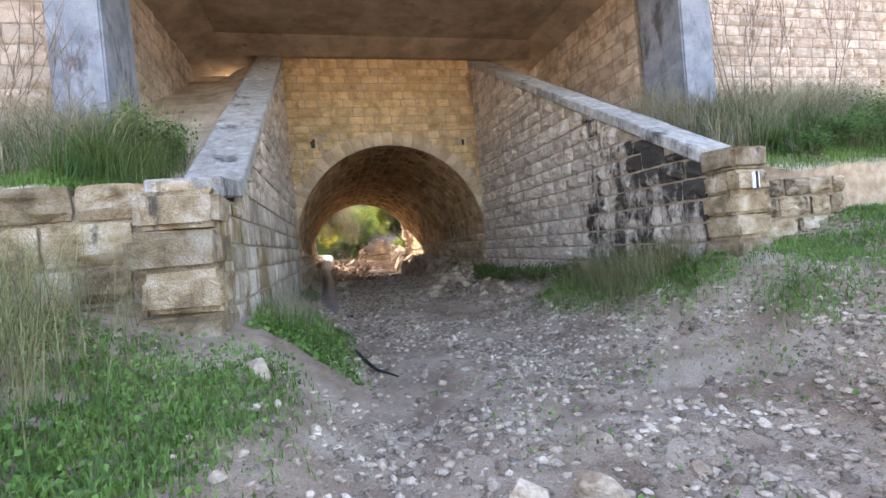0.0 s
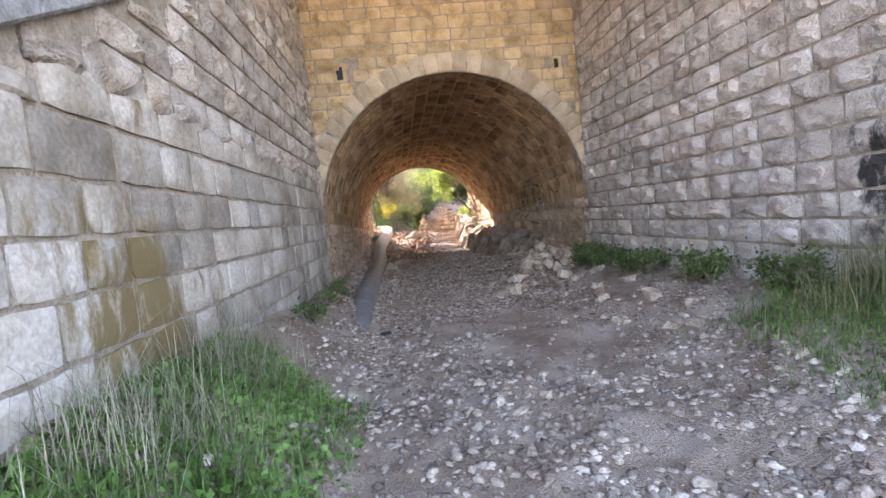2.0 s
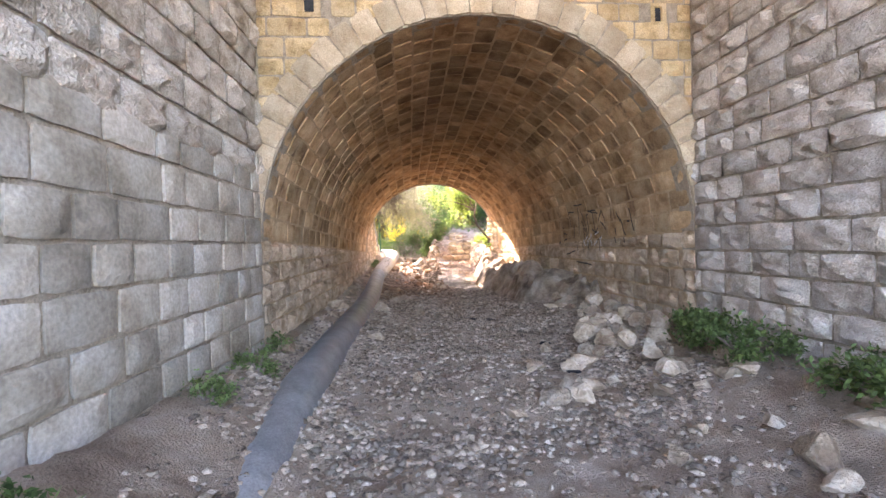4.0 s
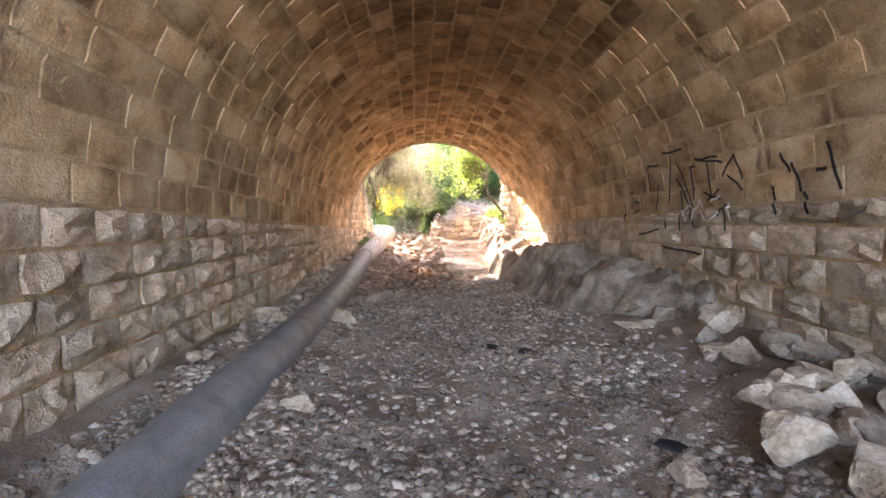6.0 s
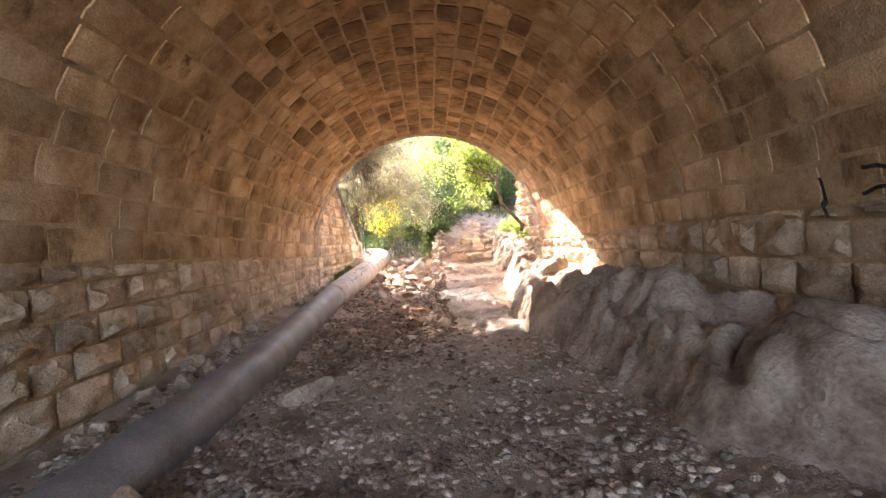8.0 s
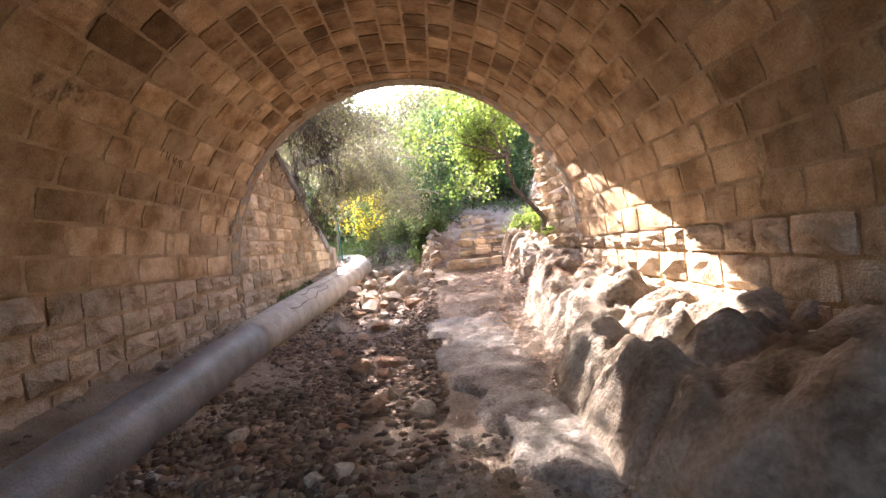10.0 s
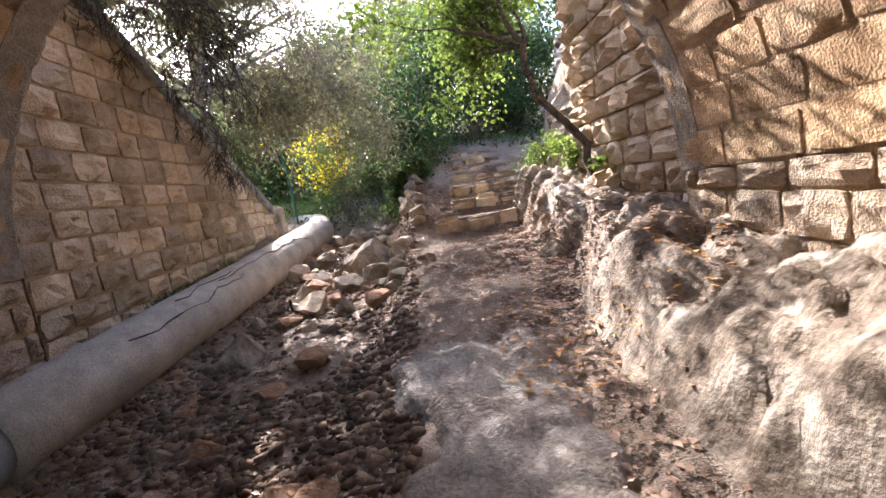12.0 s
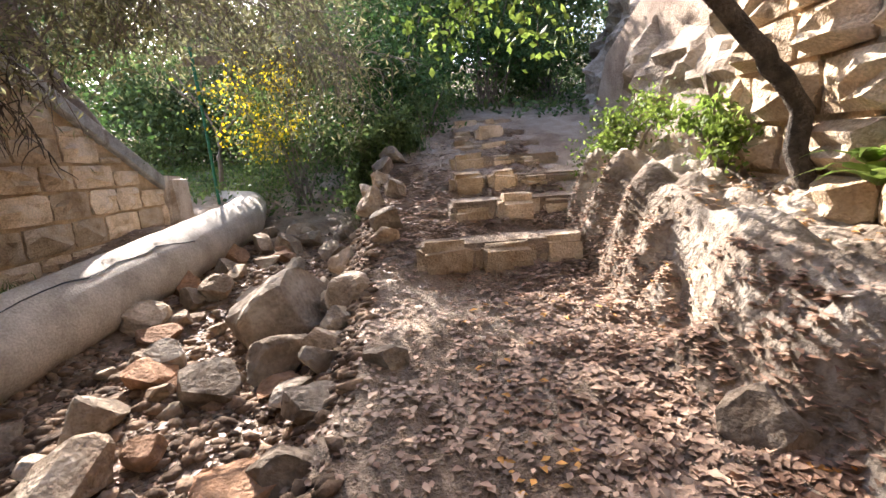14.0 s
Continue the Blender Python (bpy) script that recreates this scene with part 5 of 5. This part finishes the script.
graffiti([(15.2 + 0.12 * k, 1.75 + 0.22 * math.sin(k * 2.1), 15.3 + 0.12 * k, 1.95 + 0.2 * math.cos(k * 1.7)) for k in range(6)], "small scrawled black tag on the passage wall", 0.03)
graffiti([(24.72 + 0.07 * k, 2.84 - 0.01 * k, 24.72 + 0.07 * k + 0.035 * (k % 2), 2.76 - 0.01 * k) for k in range(7)], "short black handwritten mark on a vault block", 0.014, -1, 0.045)

# stick and dark debris on the path
out = [tube([(0.25, 6.3, gz(0.25, 6.3) + 0.05), (0.32, 5.8, gz(0.32, 5.8) + 0.04), (0.42, 5.3, gz(0.42, 5.3) + 0.05), (0.62, 4.9, gz(0.62, 4.9) + 0.05)], [0.016, 0.024, 0.02, 0.01], 7)]
thing("charred_stick", mesh_of("charred_stick", *join(out), M_BLACK), "charred black stick lying on the gravel", "stick")
me = rock_mesh("clump", 90, M_BLACK, 2)
for k, (x, y, s) in enumerate([(0.3, 10.5, 0.3), (0.5, 10.6, 0.2), (2.9, 12.9, 0.3), (3.1, 14.5, 0.25), (2.3, 16.9, 0.4), (2.6, 16.6, 0.3)]):
    thing("charred_clump", me, "black charred debris on the gravel", "debris", group="charred debris", m=pose(x, y, gz(x, y) + 0.01, 0, 0, k * 50) @ Matrix.Diagonal((s * 1.4, s * 0.7, s * 0.3, 1)))

# ---- stones laid in the walls ----
masonry(wl, S_MOSSY, (west_x(4.66) - 0.02, 4.66, 0), (0.15, YF - 4.66, 0), (1, -0.0166, 0), YF - 4.66, 0.2, lambda u: cop_l(4.66 + u) - 0.08, course=0.3, lens=(0.35, 0.65), depth=0.075, seed=1, keep=lambda a, b, z0, z1: z0 > 2.4)
masonry(wl, S_ASHLAR, (west_x(4.66) - 0.02, 4.66, 0), (0.15, YF - 4.66, 0), (1, -0.0166, 0), YF - 4.66, 0.2, lambda u: cop_l(4.66 + u) - 0.08, course=0.3, lens=(0.35, 0.65), depth=0.035, seed=1, keep=lambda a, b, z0, z1: z0 <= 2.4)
masonry(wr, S_STAIN, (XR + 0.02, 4.9, 0), (0, 1, 0), (-1, 0, 0), YF - 4.9, 0.0, lambda u: cop_r(4.9 + u) - 0.08, course=0.29, lens=(0.35, 0.62), depth=0.075, seed=2)
masonry(tl, S_RUST, (XL - 0.02, YF, 0), (0, 1, 0), (1, 0, 0), YE - YF, 0.05, lambda u: vault_z(YF + u), course=0.28, lens=(0.35, 0.6), depth=0.075, seed=3)
masonry(tr, S_RUST, (XR + 0.02, YF, 0), (0, 1, 0), (-1, 0, 0), YE - YF, 0.05, lambda u: vault_z(YF + u), course=0.28, lens=(0.35, 0.6), depth=0.075, seed=4)
masonry(el, S_EXIT, (XL, YE, 0), (0, 1, 0), (1, 0, 0), 33.75 - YE, 0.2, lambda u: cop_exit(YE + u) - 0.1, course=0.28, lens=(0.35, 0.65), depth=0.08, seed=5)
masonry(er, S_EXIT, (XR + 0.12, YE, 0), (0, 1, 0), (-1, 0, 0), 30.2 - YE, 0.5, lambda u: 5.5 - 0.3 * u, course=0.3, lens=(0.3, 0.75), depth=0.13, seed=6)


def clear_of_arch(a, b, z0, z1):
    r, zc = vault_r(YF), vault_z(YF)
    x0, x1 = XL + a, XL + b
    near = min(math.hypot(x - XC, z - zc) for x in (x0, x1, min(max(XC, x0), x1)) for z in (z0, z1))
    hole = any(abs((x0 + x1) / 2 - hx) < 0.22 and abs((z0 + z1) / 2 - hz) < 0.2 for hx, hz in ((-0.14, 4.7), (4.43, 4.6)))
    return near > r + 0.12 and z0 > zc and not hole


masonry(face, S_OCHRE, (XL, YF, 0), (1, 0, 0), (0, -1, 0), XR - XL, 1.75, lambda u: 7.2, course=0.25, lens=(0.28, 0.52), depth=0.04, keep=clear_of_arch, seed=7)


def voussoirs(parent, y, out, count, seed, width=0.4):
    rnd = random.Random(seed)
    r, zc = vault_r(y), vault_z(y)
    for i in range(count):
        w = math.pi * (i + 0.5) / count
        rad = Vector((-math.cos(w), 0, math.sin(w)))
        tan = Vector((math.sin(w), 0, math.cos(w)))
        size = math.pi * (r + width / 2) / count - 0.015
        m = Matrix((tan * size, Vector((0, out * 0.07, 0)), rad * width)).transposed().to_4x4()
        m.translation = Vector((XC, y, zc)) + rad * (r + width / 2)
        part("voussoir", rnd.choice(S_VOUS), parent, m=m)


S_VOUS = stone_set(M_VOUS, 0.12)
voussoirs(face, YF, -1, 31, 11)
voussoirs(exitface, YE, 1, 31, 12)

# vault blocks: those of the first metres are pieces, the rest one part
rnd = random.Random(20)
rest = {False: ([], []), True: ([], [])}
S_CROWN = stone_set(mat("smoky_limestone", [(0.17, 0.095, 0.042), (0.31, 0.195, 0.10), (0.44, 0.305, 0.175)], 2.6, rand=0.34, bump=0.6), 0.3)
rows = 30
for k in range(rows):
    w = math.pi * (k + 0.5) / rows
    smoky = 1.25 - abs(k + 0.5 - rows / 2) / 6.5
    gap = 0.02
    y = YF + 0.02 - rnd.uniform(0, 0.3)
    while y < YE:
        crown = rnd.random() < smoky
        l = rnd.uniform(0.28, 0.5) if smoky > 0.2 else rnd.uniform(0.4, 0.8)
        a, b = max(y, YF + 0.02), min(y + l, YE - 0.02)
        y += l
        if b - a < 0.1:
            continue
        yc = (a + b) / 2
        r, zc = vault_r(yc), vault_z(yc)
        rad = Vector((-math.cos(w), 0, math.sin(w)))
        tan = Vector((math.sin(w), 0, math.cos(w)))
        m = Matrix((Vector((0, b - a - gap, 0)), -rad * 0.02 * rnd.uniform(0.8, 1.5), tan * (math.pi * r / rows - gap))).transposed().to_4x4()
        m.translation = Vector((XC, yc, zc)) + rad * (r + 0.013)
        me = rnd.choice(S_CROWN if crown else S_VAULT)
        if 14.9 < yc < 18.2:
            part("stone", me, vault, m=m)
        else:
            rest_v, rest_f = rest[crown]
            o = len(rest_v)
            rest_v += [m @ q.co for q in me.vertices]
            rest_f += [tuple(o + i for i in p.vertices) for p in me.polygons]
M_VAULT2 = mat("brown_limestone_far", [(0.27, 0.165, 0.08), (0.47, 0.315, 0.175), (0.60, 0.445, 0.275)], 2.2, island=0.2, bump=0.5, stain=((0.13, 0.08, 0.045), 2.2, 0.55, 0, 100))
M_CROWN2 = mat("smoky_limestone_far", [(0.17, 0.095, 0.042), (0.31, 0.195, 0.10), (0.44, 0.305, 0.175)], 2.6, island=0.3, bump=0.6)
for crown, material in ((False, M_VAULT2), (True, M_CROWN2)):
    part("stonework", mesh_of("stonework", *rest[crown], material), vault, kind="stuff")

# abutments and terrace walls
masonry(aw, S_PALE, (-14, 9.2, 0), (1, 0, 0), (0, -1, 0), 10.5, 3.4, lambda u: 9.4, course=0.36, lens=(0.5, 0.9), seed=8)
masonry(aw, S_PALE, (-3.2, 8.8, 0), (0, 1, 0), (1, 0, 0), 5.0, 4.2, lambda u: 7.3, course=0.36, lens=(0.4, 0.8), seed=9)
masonry(ae, S_PALE, (7.5, 9.2, 0), (1, 0, 0), (0, -1, 0), 10.5, 3.4, lambda u: 9.4, course=0.27, lens=(0.4, 0.7), seed=10)
masonry(ae, S_PALE, (7.2, 8.8, 0), (0, 1, 0), (-1, 0, 0), 5.0, 4.2, lambda u: 7.3, course=0.36, lens=(0.4, 0.8), seed=13)
masonry(fw, S_WEATHER, (-6, 4.66, 0), (1, 0, 0), (0, -1, 0), 4.9, 0.5, lambda u: 2.3, course=0.36, lens=(0.45, 0.95), depth=0.12, seed=14)
masonry(fe, S_WEATHER, (XR + 0.55, 4.72, 0), (1, 0, 0), (0, -1, 0), 1.5, 0.8, lambda u: 1.95, course=0.28, lens=(0.3, 0.6), depth=0.12, seed=15)
